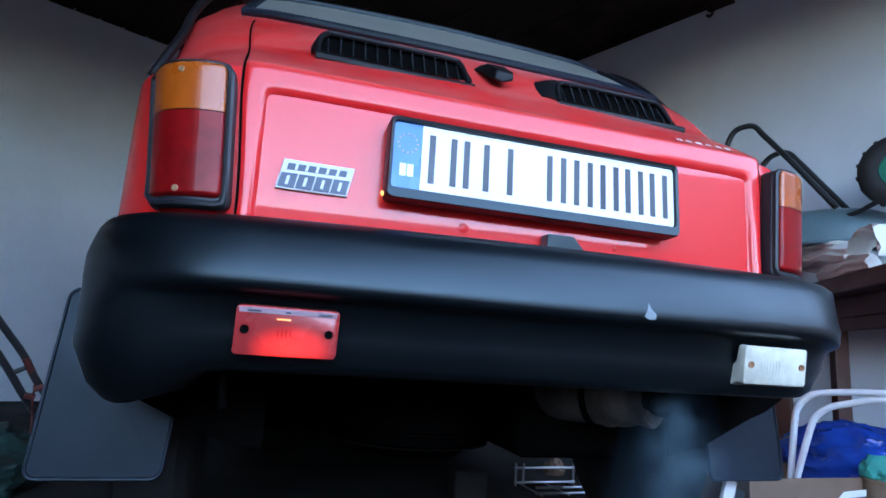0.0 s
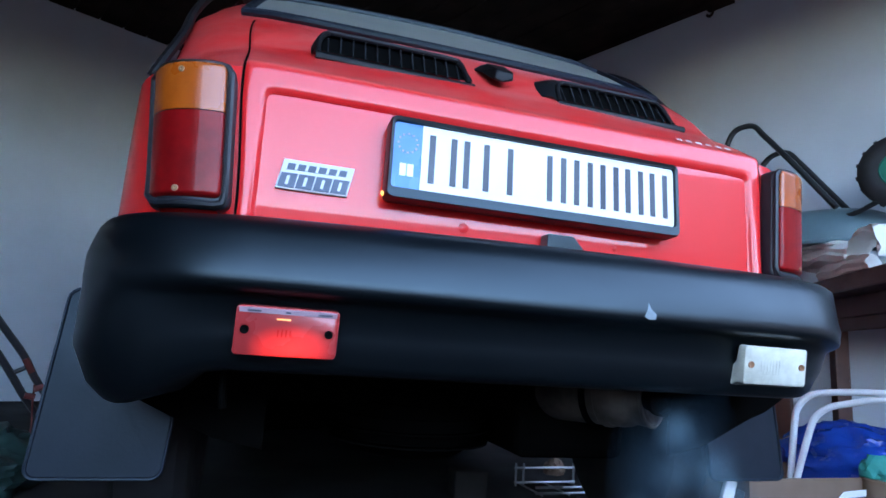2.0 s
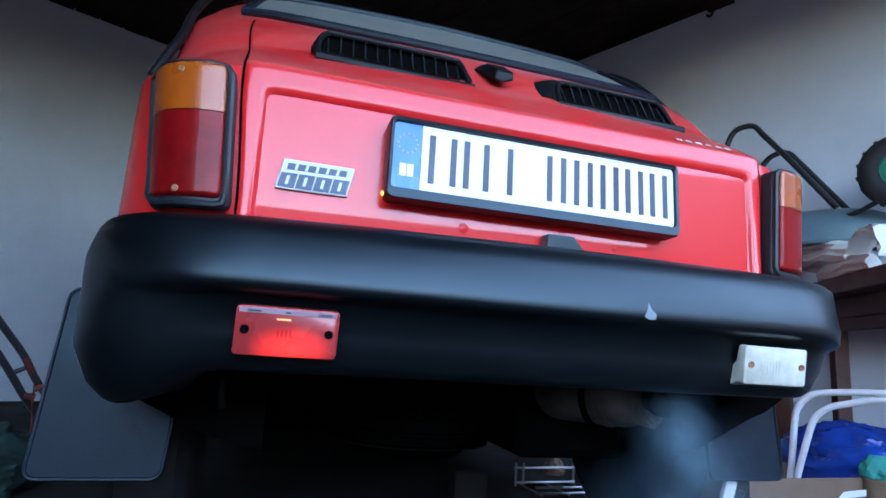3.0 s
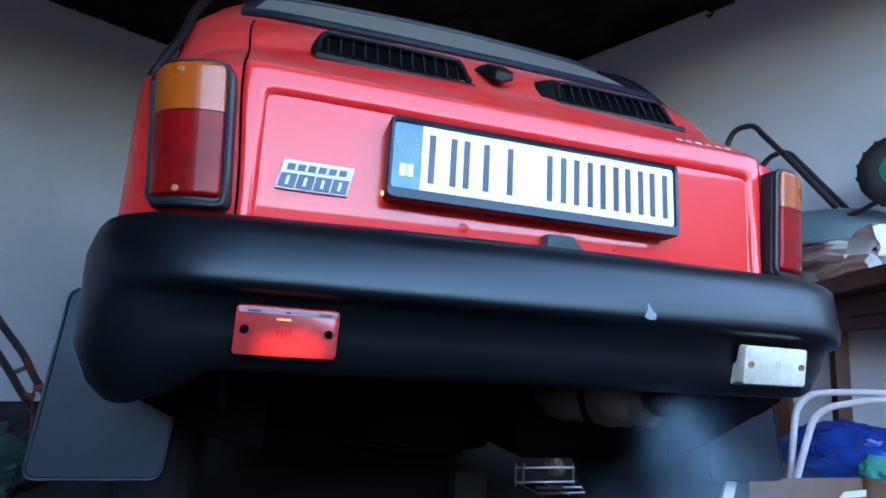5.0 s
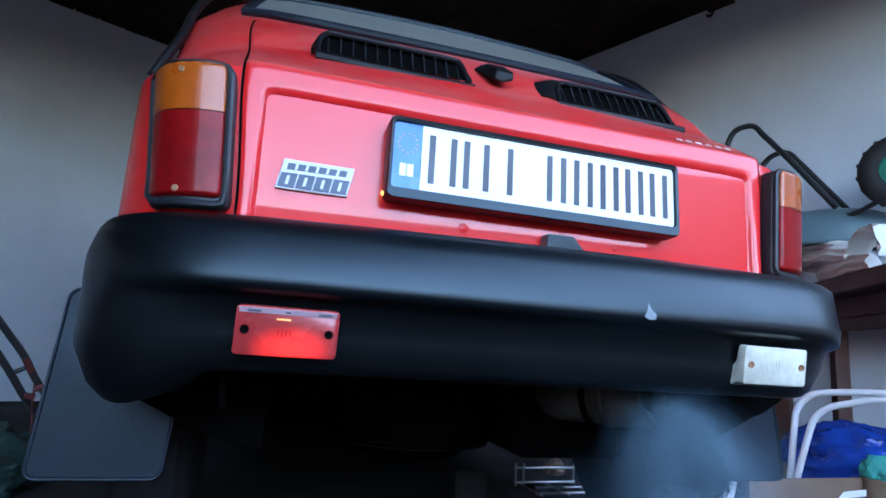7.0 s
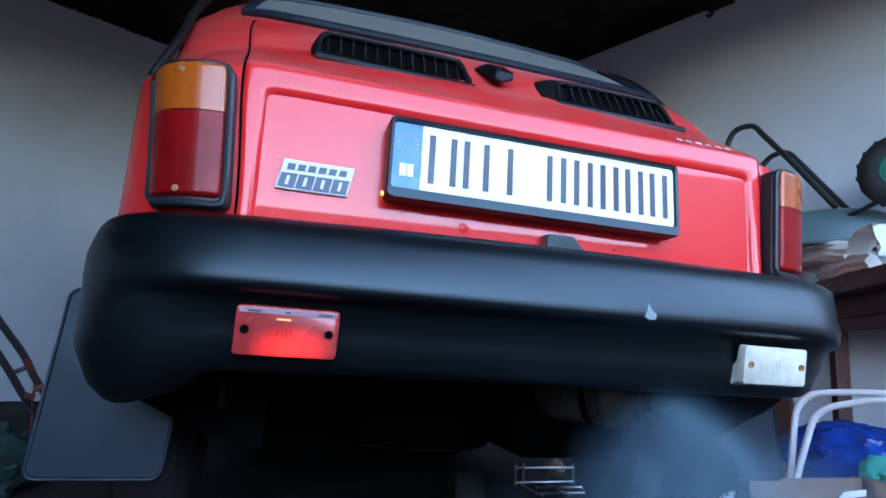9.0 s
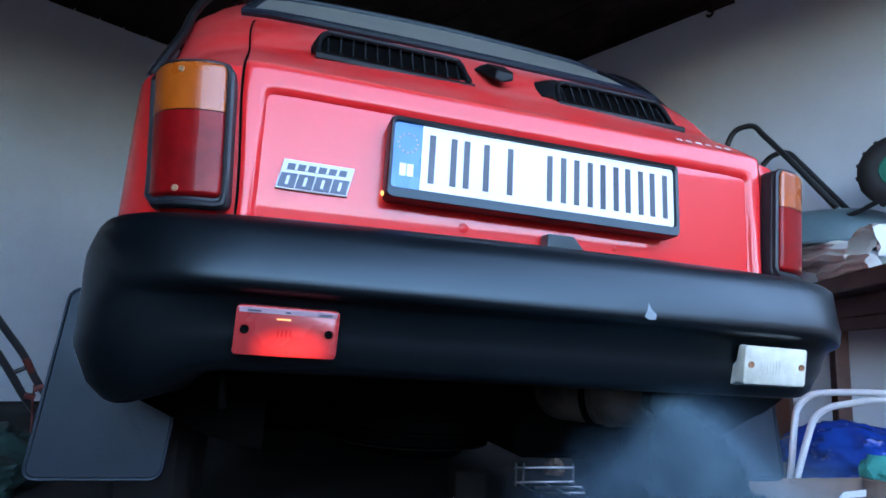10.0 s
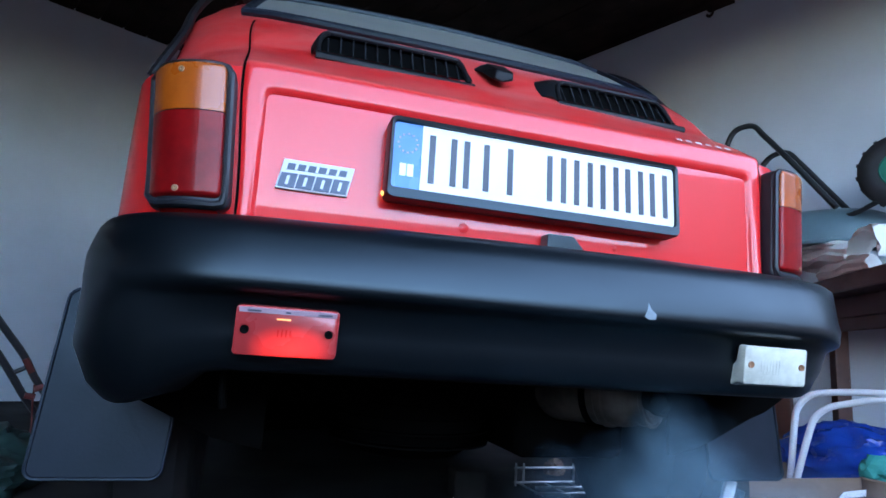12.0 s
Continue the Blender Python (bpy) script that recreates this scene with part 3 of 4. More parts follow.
def fog_lamp(car, s, lens_mat, lit):
    xm, zm = 0.388, 0.4545
    m = pose(s * xm, -0.076, zm, 8.0)
    def at(bm):
        bmesh.ops.transform(bm, matrix=m, verts=bm.verts)
        return bm
    o = rounded(0.128, 0.062, 0.005, 3)
    body = part("fog_lamp" if lit else "reversing_lamp", at(skin([[Vector((x * k, y, z * k)) for x, z in o] for k, y in ((0.94, 0.028), (1.0, 0.024), (1.0, 0.006))] if lit else
                     [[Vector((x * kx, y, z * kz + dz)) for x, z in o] for kx, kz, dz, y in ((0.90, 0.34, -0.027, 0.044), (1.00, 0.44, -0.0265, 0.038), (1.01, 0.52, -0.021, 0.018), (1.0, 0.60, -0.0125, 0.009), (1.0, 1.0, 0.0, 0.006))], True, True)), TRIM if lit else CLEAR_LENS, car,
                "lit red rear fog lamp" if lit else "white reversing lamp, unlit", smooth=True)
    face = [[Vector((x * k, y, z * k)) for x, z in o] for k, y in ((1.0, 0.006), (1.0, -0.004), (0.985, -0.007), (0.95, -0.008))]
    part("lens", at(skin(face, True, True)), lens_mat, body, "ribbed red lens" if lit else "ribbed clear lens", smooth=True)
    if lit:
        part("lens_top", at(box((-0.060, -0.0092, 0.0225), (0.060, -0.006, 0.0285))), PALE_PINK, body, "pale moulded upper edge with small marks")
        for x, w in ((-0.050, 0.016), (-0.004, 0.006), (0.036, 0.018)):
            part("lens_bar", at(box((x, -0.0098, 0.0240), (x + w, -0.008, 0.0262))), INK, body)
    if lit:
        part("filament", at(tube([(-0.014, -0.0082, 0.0160), (-0.005, -0.0084, 0.0162), (0.003, -0.0082, 0.0160)], 0.0012, 6)), FILAMENT, body, "glowing orange filament", smooth=True)
    if not lit:
        part("housing", at(box((-0.060, 0.0075, -0.005), (0.060, 0.05, 0.027))), OILY_SHADE, body, "black lamp housing", bevel=0.003)
    for k in range(4 if lit else 7):
        x = -0.012 + 0.005 * k if lit else -0.030 + 0.006 * k
        part("lens_rib", at(box((x, -0.0092 if lit else -0.0086, -0.006 if lit else -0.012), (x + 0.0014, -0.006, 0.004 if lit else 0.010))), RED_LENS if lit else lens_mat, body)
    for x in (-0.0515, 0.0515):
        bm = at(lathe([(0.0055, 0.0), (0.0055, 0.002), (0.002, 0.0005)], pose(x, -0.008, 0.001, 90), 12))
        part("screw", bm, GAP if lit else RUSTY_BRASS, body, "recessed screw", smooth=True)


def mudflap(car, s):
    o = rounded(0.204, 0.310, 0.018, 4)
    lean = lambda z: 0.008 * (0.355 - z) / 0.155
    bm = bmesh.new()
    rows = []
    for y in (0.256, 0.262):
        rows.append([Vector((s * (0.6485 + x + lean(0.355 + z)), y + 0.02 * step(0.355 + z, 0.2, 0.5), 0.355 + z)) for x, z in o])
    flap = part("mud_flap", skin(rows, True, True, bm), RUBBER, car, "black rubber mud flap", bevel=0.0015)
    edge = [Vector((s * (0.6485 + x * 0.98 + lean(0.355 + z)), 0.2555 + 0.02 * step(0.355 + z * 0.98, 0.2, 0.5), 0.355 + z * 0.985)) for x, z in o]
    part("moulded_rim", tube(edge, 0.0032, 6, True), RUBBER, flap, smooth=True)
    # added black sheet for the shade lying over the flap's upper part
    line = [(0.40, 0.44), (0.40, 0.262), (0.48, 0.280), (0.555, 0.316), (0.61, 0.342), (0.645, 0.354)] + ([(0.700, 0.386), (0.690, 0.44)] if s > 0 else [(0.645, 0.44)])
    part("flap_shade_sheet", slab([(s * x, z) for x, z in line], 0.195, 0.205), OILY_SHADE, car, "black sheet for the shade over the mud flap", bevel=0.002)


def wheel(car, x, y):
    prof = [(0.10, -0.055), (0.17, -0.066), (0.235, -0.066), (0.256, -0.050), (0.260, -0.02), (0.260, 0.02), (0.256, 0.05), (0.235, 0.066), (0.17, 0.066), (0.10, 0.055)]
    w = part("wheel", lathe(prof, pose(x, y, 0.26, 0, 90), 32), TYRE, car, "black tyre on a steel rim", smooth=True)
    part("rim", lathe([(0.155, -0.05), (0.16, -0.07), (0.10, -0.05), (0.05, -0.062), (0.02, -0.062)] if x < 0 else [(0.155, 0.05), (0.16, 0.07), (0.10, 0.05), (0.05, 0.062), (0.02, 0.062)], pose(x, y, 0.26, 0, 90), 24), STEEL, w, "silver steel rim", smooth=True)


def rear_window(car):
    def P(u, v, out):
        z = 1.090 + (1.340 - 1.090) * v + 0.050 * u * u * (1 - v)
        yr = shell_at(z)[0]
        half = 0.526 - 0.02 * v
        return Vector((u * half - 0.016, yr - out * 0.7 + rear_curve(u * half, z), z + out * 0.7))
    glass = part("rear_window", skin([[P(u / 8, v / 10, 0.006) for u in range(-8, 9)] for v in range(11)]), GLASS, car, "dusty dark rear window", smooth=True)
    edge = [P(u / 8, 0, 0.008) for u in range(-8, 9)] + [P(1, v / 10, 0.008) for v in range(1, 11)] + [P(u / 8, 1, 0.008) for u in range(7, -9, -1)] + [P(-1, v / 10, 0.008) for v in range(9, 0, -1)]
    part("window_seal", tube(edge, 0.010, 8, True), RUBBER, glass, "black rubber window seal", smooth=True)


def underside(car):
    part("floor_pan", box((-0.62, 0.30, 0.33), (0.62, 0.95, 0.52)), OILY_SHADE, car, "dirty dark underbody", bevel=0.01)
    # this box reaches low to shut out daylight seen under the car
    part("floor_pan", box((-0.60, 0.96, 0.20), (0.60, 2.8, 0.52)), OILY_SHADE, car, "dirty dark underbody", bevel=0.01)
    # added black panel hides the body and darkens the space behind the bumper
    part("shade_panel", box((-0.60, 0.045, 0.43), (0.60, 0.06, 0.60)), OILY_SHADE, car, "black panel added behind the bumper for deep shade", bevel=0.004)
    part("engine_sump", lathe([(0.05, 0.0), (0.11, 0.01), (0.15, 0.04), (0.165, 0.08), (0.165, 0.16), (0.15, 0.20)], pose(-0.09, 0.44, 0.215), 24), OILY_SHADE, car, "oily engine block and sump", smooth=True)
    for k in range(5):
        part("cooling_fin", lathe([(0.10, 0.0), (0.175, 0.001), (0.175, 0.005), (0.10, 0.006)], pose(-0.09, 0.44, 0.25 + 0.026 * k), 24), OILY_SHADE, car, smooth=True)
    part("gearbox", lathe([(0.05, 0.0), (0.10, 0.02), (0.12, 0.10), (0.09, 0.26), (0.06, 0.32)], pose(-0.09, 0.60, 0.31, -90), 20), OILY_SHADE, car, "oily gearbox casing", smooth=True)
    axis = look((0.282, 0.110, 0.3835), (0.182, 0.282, 0.378))
    m = lathe([(0.002, -0.006), (0.024, -0.006), (0.030, -0.012), (0.046, -0.016), (0.0535, -0.010), (0.0555, 0.0), (0.0535, 0.010), (0.0535, 0.020), (0.058, 0.028), (0.0605, 0.045), (0.0605, 0.062), (0.0635, 0.066),
               (0.0635, 0.078), (0.0605, 0.082), (0.0605, 0.21), (0.05, 0.225), (0.002, 0.23)], axis @ pose(0, 0, 0, 180), 32)
    muf = part("muffler", m, STEEL, car, "dull heat-stained exhaust muffler", smooth=True, angle=32)
    part("clamp_band", lathe([(0.0615, 0.096), (0.0650, 0.097), (0.0650, 0.108), (0.0615, 0.109)], axis @ pose(0, 0, 0, 180), 32), GAP, muf, "black clamp band", smooth=True)
    part("end_ring", tube([axis @ Vector((0.0535 * math.cos(t), 0.0535 * math.sin(t), 0.011)) for t in (2 * math.pi * k / 32 for k in range(32))], 0.0042, 8, True), STEEL, muf, "pale worn end ring", smooth=True)
    # added near-black box shuts a lit gap beside the sump
    part("gap_block", box((0.09, 0.26, 0.24), (0.34, 0.56, 0.42)), OILY_SHADE, car, "black box added to close a bright gap under the car", bevel=0.02)
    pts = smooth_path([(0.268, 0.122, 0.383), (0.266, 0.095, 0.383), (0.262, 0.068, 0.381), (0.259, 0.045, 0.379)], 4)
    part("tailpipe", tube(pts, 0.020, 16), OILY_SHADE, muf, "short sooty tailpipe", smooth=True)
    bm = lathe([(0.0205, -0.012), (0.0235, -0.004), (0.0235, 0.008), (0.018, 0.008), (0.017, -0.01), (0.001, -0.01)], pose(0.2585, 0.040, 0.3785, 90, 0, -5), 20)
    part("pipe_mouth", bm, OILY_SHADE, muf, "sooty pipe mouth", smooth=True)
    part("tow_eye", tube([(-0.464, 0.03, 0.43), (-0.464, 0.030, 0.41), (-0.463, 0.030, 0.37), (-0.461, 0.030, 0.352), (-0.460, 0.032, 0.347)], 0.006, 8), OILY_SHADE, car, "steel tow eye", smooth=True)
    for s in (-1, 1):
        part("swing_arm", tube([(s * 0.15, 0.7, 0.27), (s * 0.5, 0.62, 0.26)], 0.035, 10), OILY_SHADE, car, smooth=True)


def car_trim(car):
    for s in (-1, 1):
        line = [(0.684, 0.320, 0.928), (0.675, 0.320, 0.95), (0.652, 0.38, 1.06), (0.648, 0.46, 1.15), (0.640, 0.55, 1.248), (0.624, 0.64, 1.33), (0.58, 0.74, 1.388), (0.56, 0.90, 1.402), (0.55, 1.5, 1.405)]
        pts = smooth_path([(s * x + sway(z) * (0.4 if s < 0 else 1.6), y, z) for x, y, z in line], 5)
        part("drip_rail", tube(pts, 0.010, 8), TRIM, car, "black roof drip rail", smooth=True)
    # lid lock grip between the vents
    rows = [[Vector((x * k, y, z)) for x, z in o] for k, y, o in (
        (1, 0.124, [(-0.050, 0.966), (-0.034, 0.961), (-0.012, 0.970), (-0.012, 0.984), (-0.046, 0.984)]),
        (1, 0.134, [(-0.054, 0.970), (-0.036, 0.965), (-0.008, 0.974), (-0.008, 0.992), (-0.048, 0.994)]),
        (1, 0.170, [(-0.066, 1.000), (-0.040, 0.995), (-0.006, 1.000), (-0.010, 1.020), (-0.050, 1.020)]),
        (1, 0.208, [(-0.074, 1.018), (-0.040, 1.018), (-0.008, 1.018), (-0.014, 1.036), (-0.050, 1.036)]))]
    part("lid_grip", skin(rows, True, True), TRIM, car, "black lid lock grip", bevel=0.003)
    for s in (-1, 1):
        part("side_window", skin([[Vector((s * (lerp_table(SHELL, z)[2] + 0.003), y0 + (y1 - y0) * k / 6, z)) for k in range(7)] for z, y0, y1 in ((1.05, 0.62, 1.85), (1.18, 0.68, 1.78), (1.30, 0.76, 1.68))]), GLASS, car, "dark side window", smooth=True)
    rows = []
    for v in range(6):
        z = 1.07 + 0.25 * v / 5
        yf = shell_at(z)[1]
        rows.append([Vector((x * (0.5 - 0.08 * v / 5), yf + 0.004, z + 0.004)) for x in (-1, -0.5, 0, 0.5, 1)])
    part("windscreen", skin(rows), GLASS, car, "dark windscreen", smooth=True)


def build_car():
    car = thing("hatchback_car", Matrix(), "small glossy red vintage car, engine running, parked in a garage", "car")
    car_body(car)
    lid = engine_lid(car)
    for s in (-1, 1):
        tail_lamp(car, s)
        mudflap(car, s)
        wheel(car, s * 0.60, 0.62)
        wheel(car, s * 0.60, 2.45)
    louvre_vent(car, -0.383, -0.098, 0.012, 0.012)
    louvre_vent(car, 0.097, 0.364, 0.040, 0.030)
    number_plate(car)
    badge(car)
    script_marks(lid)
    bumper(car)
    fog_lamp(car, -1, FOG_HOT, True)
    fog_lamp(car, 1, CLEAR_LENS, False)
    rear_window(car)
    underside(car)
    car_trim(car)
    return car


build_car()


# ---- things along the walls ----
def stand(name, base, label, category, turn=0.0, group=""):
    """An empty at a base point of the room, turned about the upright."""
    return thing(name, ROOM @ pose(*base, 0, 0, turn), label, category, group)


def rel(pts, base):
    return [Vector(p) - Vector(base) for p in pts]


def wooden_table():
    base = (1.30, -0.38, 0.0)
    t = stand("wooden_table", base, "dark red brown wooden table with a deep apron", "table", 38.8)
    part("tabletop", box((0, -0.46, 0.735), (0.86, 0.075, 0.795)), SHELF_WOOD, t, bevel=0.006)
    part("apron", box((0.0, -0.03, 0.66), (0.78, -0.006, 0.734)), SHELF_WOOD, t, bevel=0.004)
    part("apron", box((0.02, -0.44, 0.66), (0.78, -0.42, 0.734)), SHELF_WOOD, t, bevel=0.004)
    for x, y in ((0.02, -0.42), (0.02, -0.06), (0.72, -0.42), (0.72, -0.06)):
        part("leg", box((x, y, 0), (x + 0.05, y + 0.05, 0.734)), SHELF_WOOD, t, bevel=0.004)
    # added strip fills the dark band of shade under the apron
    part("side_panel", box((0.0, -0.032, 0.612), (0.78, -0.012, 0.659)), SHELF_WOOD, t, bevel=0.003)


def brown_post():
    base = (2.05, 0.31, 0.0)
    t = stand("wooden_plank", base, "red brown wooden plank standing against the wall", "plank")
    part("plank", box((-0.02, -0.035, 0), (0.02, 0.035, 0.70)), SHELF_WOOD, t, bevel=0.004)


def crumpled_sacks():
    """Empty paper sacks, rolled and folded, heaped on the table: each a flattened tube, creased along and across."""
    table = ROOM @ pose(1.30, -0.38, 0.0, 0, 0, 38.8)
    # way of each sack over the table (along, inwards, height), half width, half thickness
    heap = (([(0.840, -0.100, 0.820), (0.590, -0.110, 0.820), (0.310, -0.100, 0.820)], 0.11, 0.040),
            ([(0.670, 0.045, 0.820), (0.550, 0.048, 0.820), (0.430, 0.050, 0.820), (0.325, 0.048, 0.820)], 0.040, 0.029),
            ([(0.860, 0.030, 0.896), (0.720, 0.035, 0.888), (0.570, 0.040, 0.876), (0.450, 0.040, 0.864)], 0.050, 0.042),
            ([(0.870, 0.005, 0.950), (0.750, 0.005, 0.940), (0.650, 0.005, 0.928), (0.530, 0.005, 0.913)], 0.055, 0.022),
            ([(0.510, 0.020, 0.846), (0.450, 0.025, 0.873), (0.385, 0.030, 0.910), (0.340, 0.030, 0.923), (0.280, 0.032, 0.921), (0.235, 0.036, 0.903), (0.220, 0.044, 0.853), (0.222, 0.050, 0.820)], 0.052, 0.016))
    for seed, (way, wide, thick) in enumerate(heap):
        rng = random.Random(40 + seed)
        pts = smooth_path([Vector(p) for p in way], 4)
        sides = 15
        # each lengthwise fold keeps its own depth, wandering a little along the sack
        ridge = [rng.uniform(0.62, 1.22) for k in range(sides)]
        rows = []
        for i, p in enumerate(pts):
            d = (pts[min(i + 1, len(pts) - 1)] - pts[max(i - 1, 0)]).normalized()
            up = d.cross(Vector((0, 1, 0)))
            up = up if up.z > 0 or abs(d.z) > 0.7 else -up
            u = i / (len(pts) - 1)
            end = 0.70 + 0.30 * min(1, 4 * u, 4 * (1 - u))
            row = []
            for k in range(sides):
                a = 2 * math.pi * (k + 0.35 * math.sin(i * 0.9 + k)) / sides
                cx, cz = math.cos(a), math.sin(a)
                f = ridge[k] * (1 + 0.22 * noise.noise(Vector((i * 0.55, k * 1.7, seed * 5.0))))
                v = p + Vector((0, 1, 0)) * wide * f * end * cx * (abs(cx) ** 0.2) + up.normalized() * thick * (0.25 + 0.75 * f) * end * cz * 1.15
                v.z = max(v.z, 0.7965)
                row.append(v)
            rows.append(row)
        ob = part("paper_sack", skin(rows, True, True), PAPER, smooth=True, angle=18)
        ob.matrix_world = table
        tagged(ob, "crumpled empty grey white paper sack on a table", "sack", "sacks on the table")


def wheelbarrow():
    base = (1.90, 0.05, 0.93)
    w = stand("wheelbarrow", base, "blue grey wheelbarrow lying upside down on sacks", "wheelbarrow")
    # tray, bottom up: rows from rim to crown
    rows = []
    for k in range(9):
        a = math.pi / 2 * k / 8
        c, h = math.cos(a) ** 0.55 if k < 8 else 0.02, math.sin(a) ** 0.9
        rows.append([Vector((0.10 + 0.13 * c * math.cos(b), 0.10 + 0.31 * c * math.sin(b), 0.045 + 0.15 * h)) for b in (2 * math.pi * i / 40 for i in range(40))])
    part("tray", skin(rows, True, True), BARROW, w, "blue grey sheet metal tray", smooth=True)
    rim = [Vector((0.10 + 0.138 * math.cos(b), 0.10 + 0.318 * math.sin(b), 0.042)) for b in (2 * math.pi * i / 40 for i in range(40))]
    part("rim", tube(rim, 0.010, 8, True), BARROW, w, smooth=True)
    loop = rel([(1.90, 0.47, 1.10), (1.90, 0.465, 1.40), (1.90, 0.455, 1.47), (1.90, 0.425, 1.525), (1.90, 0.38, 1.54), (1.90, 0.335, 1.53), (1.90, 0.295, 1.475), (1.90, 0.19, 1.33), (1.90, 0.04, 1.11)], base)
    part("stand_tube", tube(smooth_path(loop, 5), 0.0125, 10), TUBE_BLACK, w, "black bent steel tube", smooth=True)
    loop2 = rel([(2.08, 0.42, 1.15), (2.08, 0.375, 1.37), (2.08, 0.35, 1.42), (2.08, 0.31, 1.445), (2.08, 0.26, 1.44), (2.08, 0.215, 1.385), (2.08, 0.04, 1.135)], base)
    part("stand_tube", tube(smooth_path(loop2, 5), 0.0125, 10), TUBE_BLACK, w, "black bent steel tube", smooth=True)
    strut = rel([(1.93, 0.06, 1.08), (1.90, -0.04, 1.085), (1.80, -0.30, 1.20)], base)
    part("wheel_strut", tube(smooth_path(strut, 4), 0.010, 8), TUBE_BLACK, w, smooth=True)
    hub = pose(*(Vector((1.88, -0.182, 1.215)) - Vector(base)), 0, 90)
    tyre = [(0.066, -0.032), (0.085, -0.046), (0.118, -0.046), (0.138, -0.030), (0.143, 0), (0.138, 0.030), (0.118, 0.046), (0.085, 0.046), (0.066, 0.032)]
    wl = part("wheel", lathe(tyre, hub, 36), TYRE, w, "black rubber wheelbarrow tyre", smooth=True)
    bm = bmesh.new()
    for k in range(34):
        turn = hub @ pose(0, 0, 0, 0, 0, 360 * k / 34)
        side = 1 if k % 2 else -1
        box((0.134, -0.006, -0.002), (0.1435, 0.006, 0.030), turn @ Matrix.Diagonal((1, 1, side, 1)), bm)
    part("tread_lugs", bm, TYRE, wl, "worn tread lugs")
    part("rim", lathe([(0.070, -0.036), (0.066, -0.040), (0.054, -0.015), (0.036, -0.02), (0.030, -0.045), (0.012, -0.045)], hub, 28), GREEN, wl, "green painted wheel rim", smooth=True)


def tube_chair():
    base = (1.45, 0.0, 0.0)
    c = stand("folding_chair", base, "white enamelled tubular steel chair frame", "chair")
    a = rel([(1.45, 0.13, 0.0), (1.45, 0.105, 0.10), (1.45, 0.085, 0.28), (1.45, 0.075, 0.33), (1.45, 0.045, 0.370), (1.45, 0.0, 0.388), (1.45, -0.10, 0.400), (1.45, -0.30, 0.405), (1.45, -0.42, 0.40)], base)
    b = rel([(1.43, 0.115, 0.0), (1.43, 0.083, 0.10), (1.43, 0.035, 0.27), (1.43, 0.015, 0.315), (1.43, -0.02, 0.345), (1.43, -0.07, 0.362), (1.43, -0.17, 0.385), (1.43, -0.32, 0.392), (1.43, -0.42, 0.385)], base)
    part("front_tube", tube(smooth_path(a, 5), 0.0105, 10), WHITE_TUBE, c, smooth=True)
    part("rear_tube", tube(smooth_path(b, 5), 0.0105, 10), WHITE_TUBE, c, smooth=True)
    for y in (-0.42,):
        part("leg", tube(rel([(1.45, y, 0.0), (1.45, y, 0.40)], base), 0.0105, 10), WHITE_TUBE, c, smooth=True)
        part("leg", tube(rel([(1.43, y + 0.03, 0.0), (1.43, y + 0.03, 0.388)], base), 0.0105, 10), WHITE_TUBE, c, smooth=True)


def cardboard_box():
    base = (0.98, 0.055, 0.0)
    b = stand("cardboard_box", base, "open shallow brown cardboard box", "box", -23.0)
    t = 0.006
    L, D, H = 0.75, 0.36, 0.158
    part("front_panel", box((0, 0, 0), (L, t, H)), CARDBOARD, b, bevel=0.001)
    part("back_panel", box((0, D - t, 0), (L, D, H - 0.026)), CARDBOARD, b, bevel=0.001)
    part("side_panel", box((0, t, 0), (t, D - t, H - 0.004)), CARDBOARD, b, bevel=0.001)
    part("side_panel", box((L - t, t, 0), (L, D - t, H - 0.004)), CARDBOARD, b, bevel=0.001)
    part("bottom_panel", box((t, t, 0.001), (L - t, D - t, 0.006)), CARDBOARD, b)
    ob = part("paper_sheet", slab([(0, 0), (0.26, 0.012), (0.28, 0.035), (0.02, 0.018)], 0, 0.002), WHITE_PAPER)
    ob.matrix_world = ROOM @ pose(*base, 0, 0, -23) @ pose(0.31, -0.012, 0.105, 4)
    tagged(ob, "white paper sheet stuck on the cardboard box", "paper")


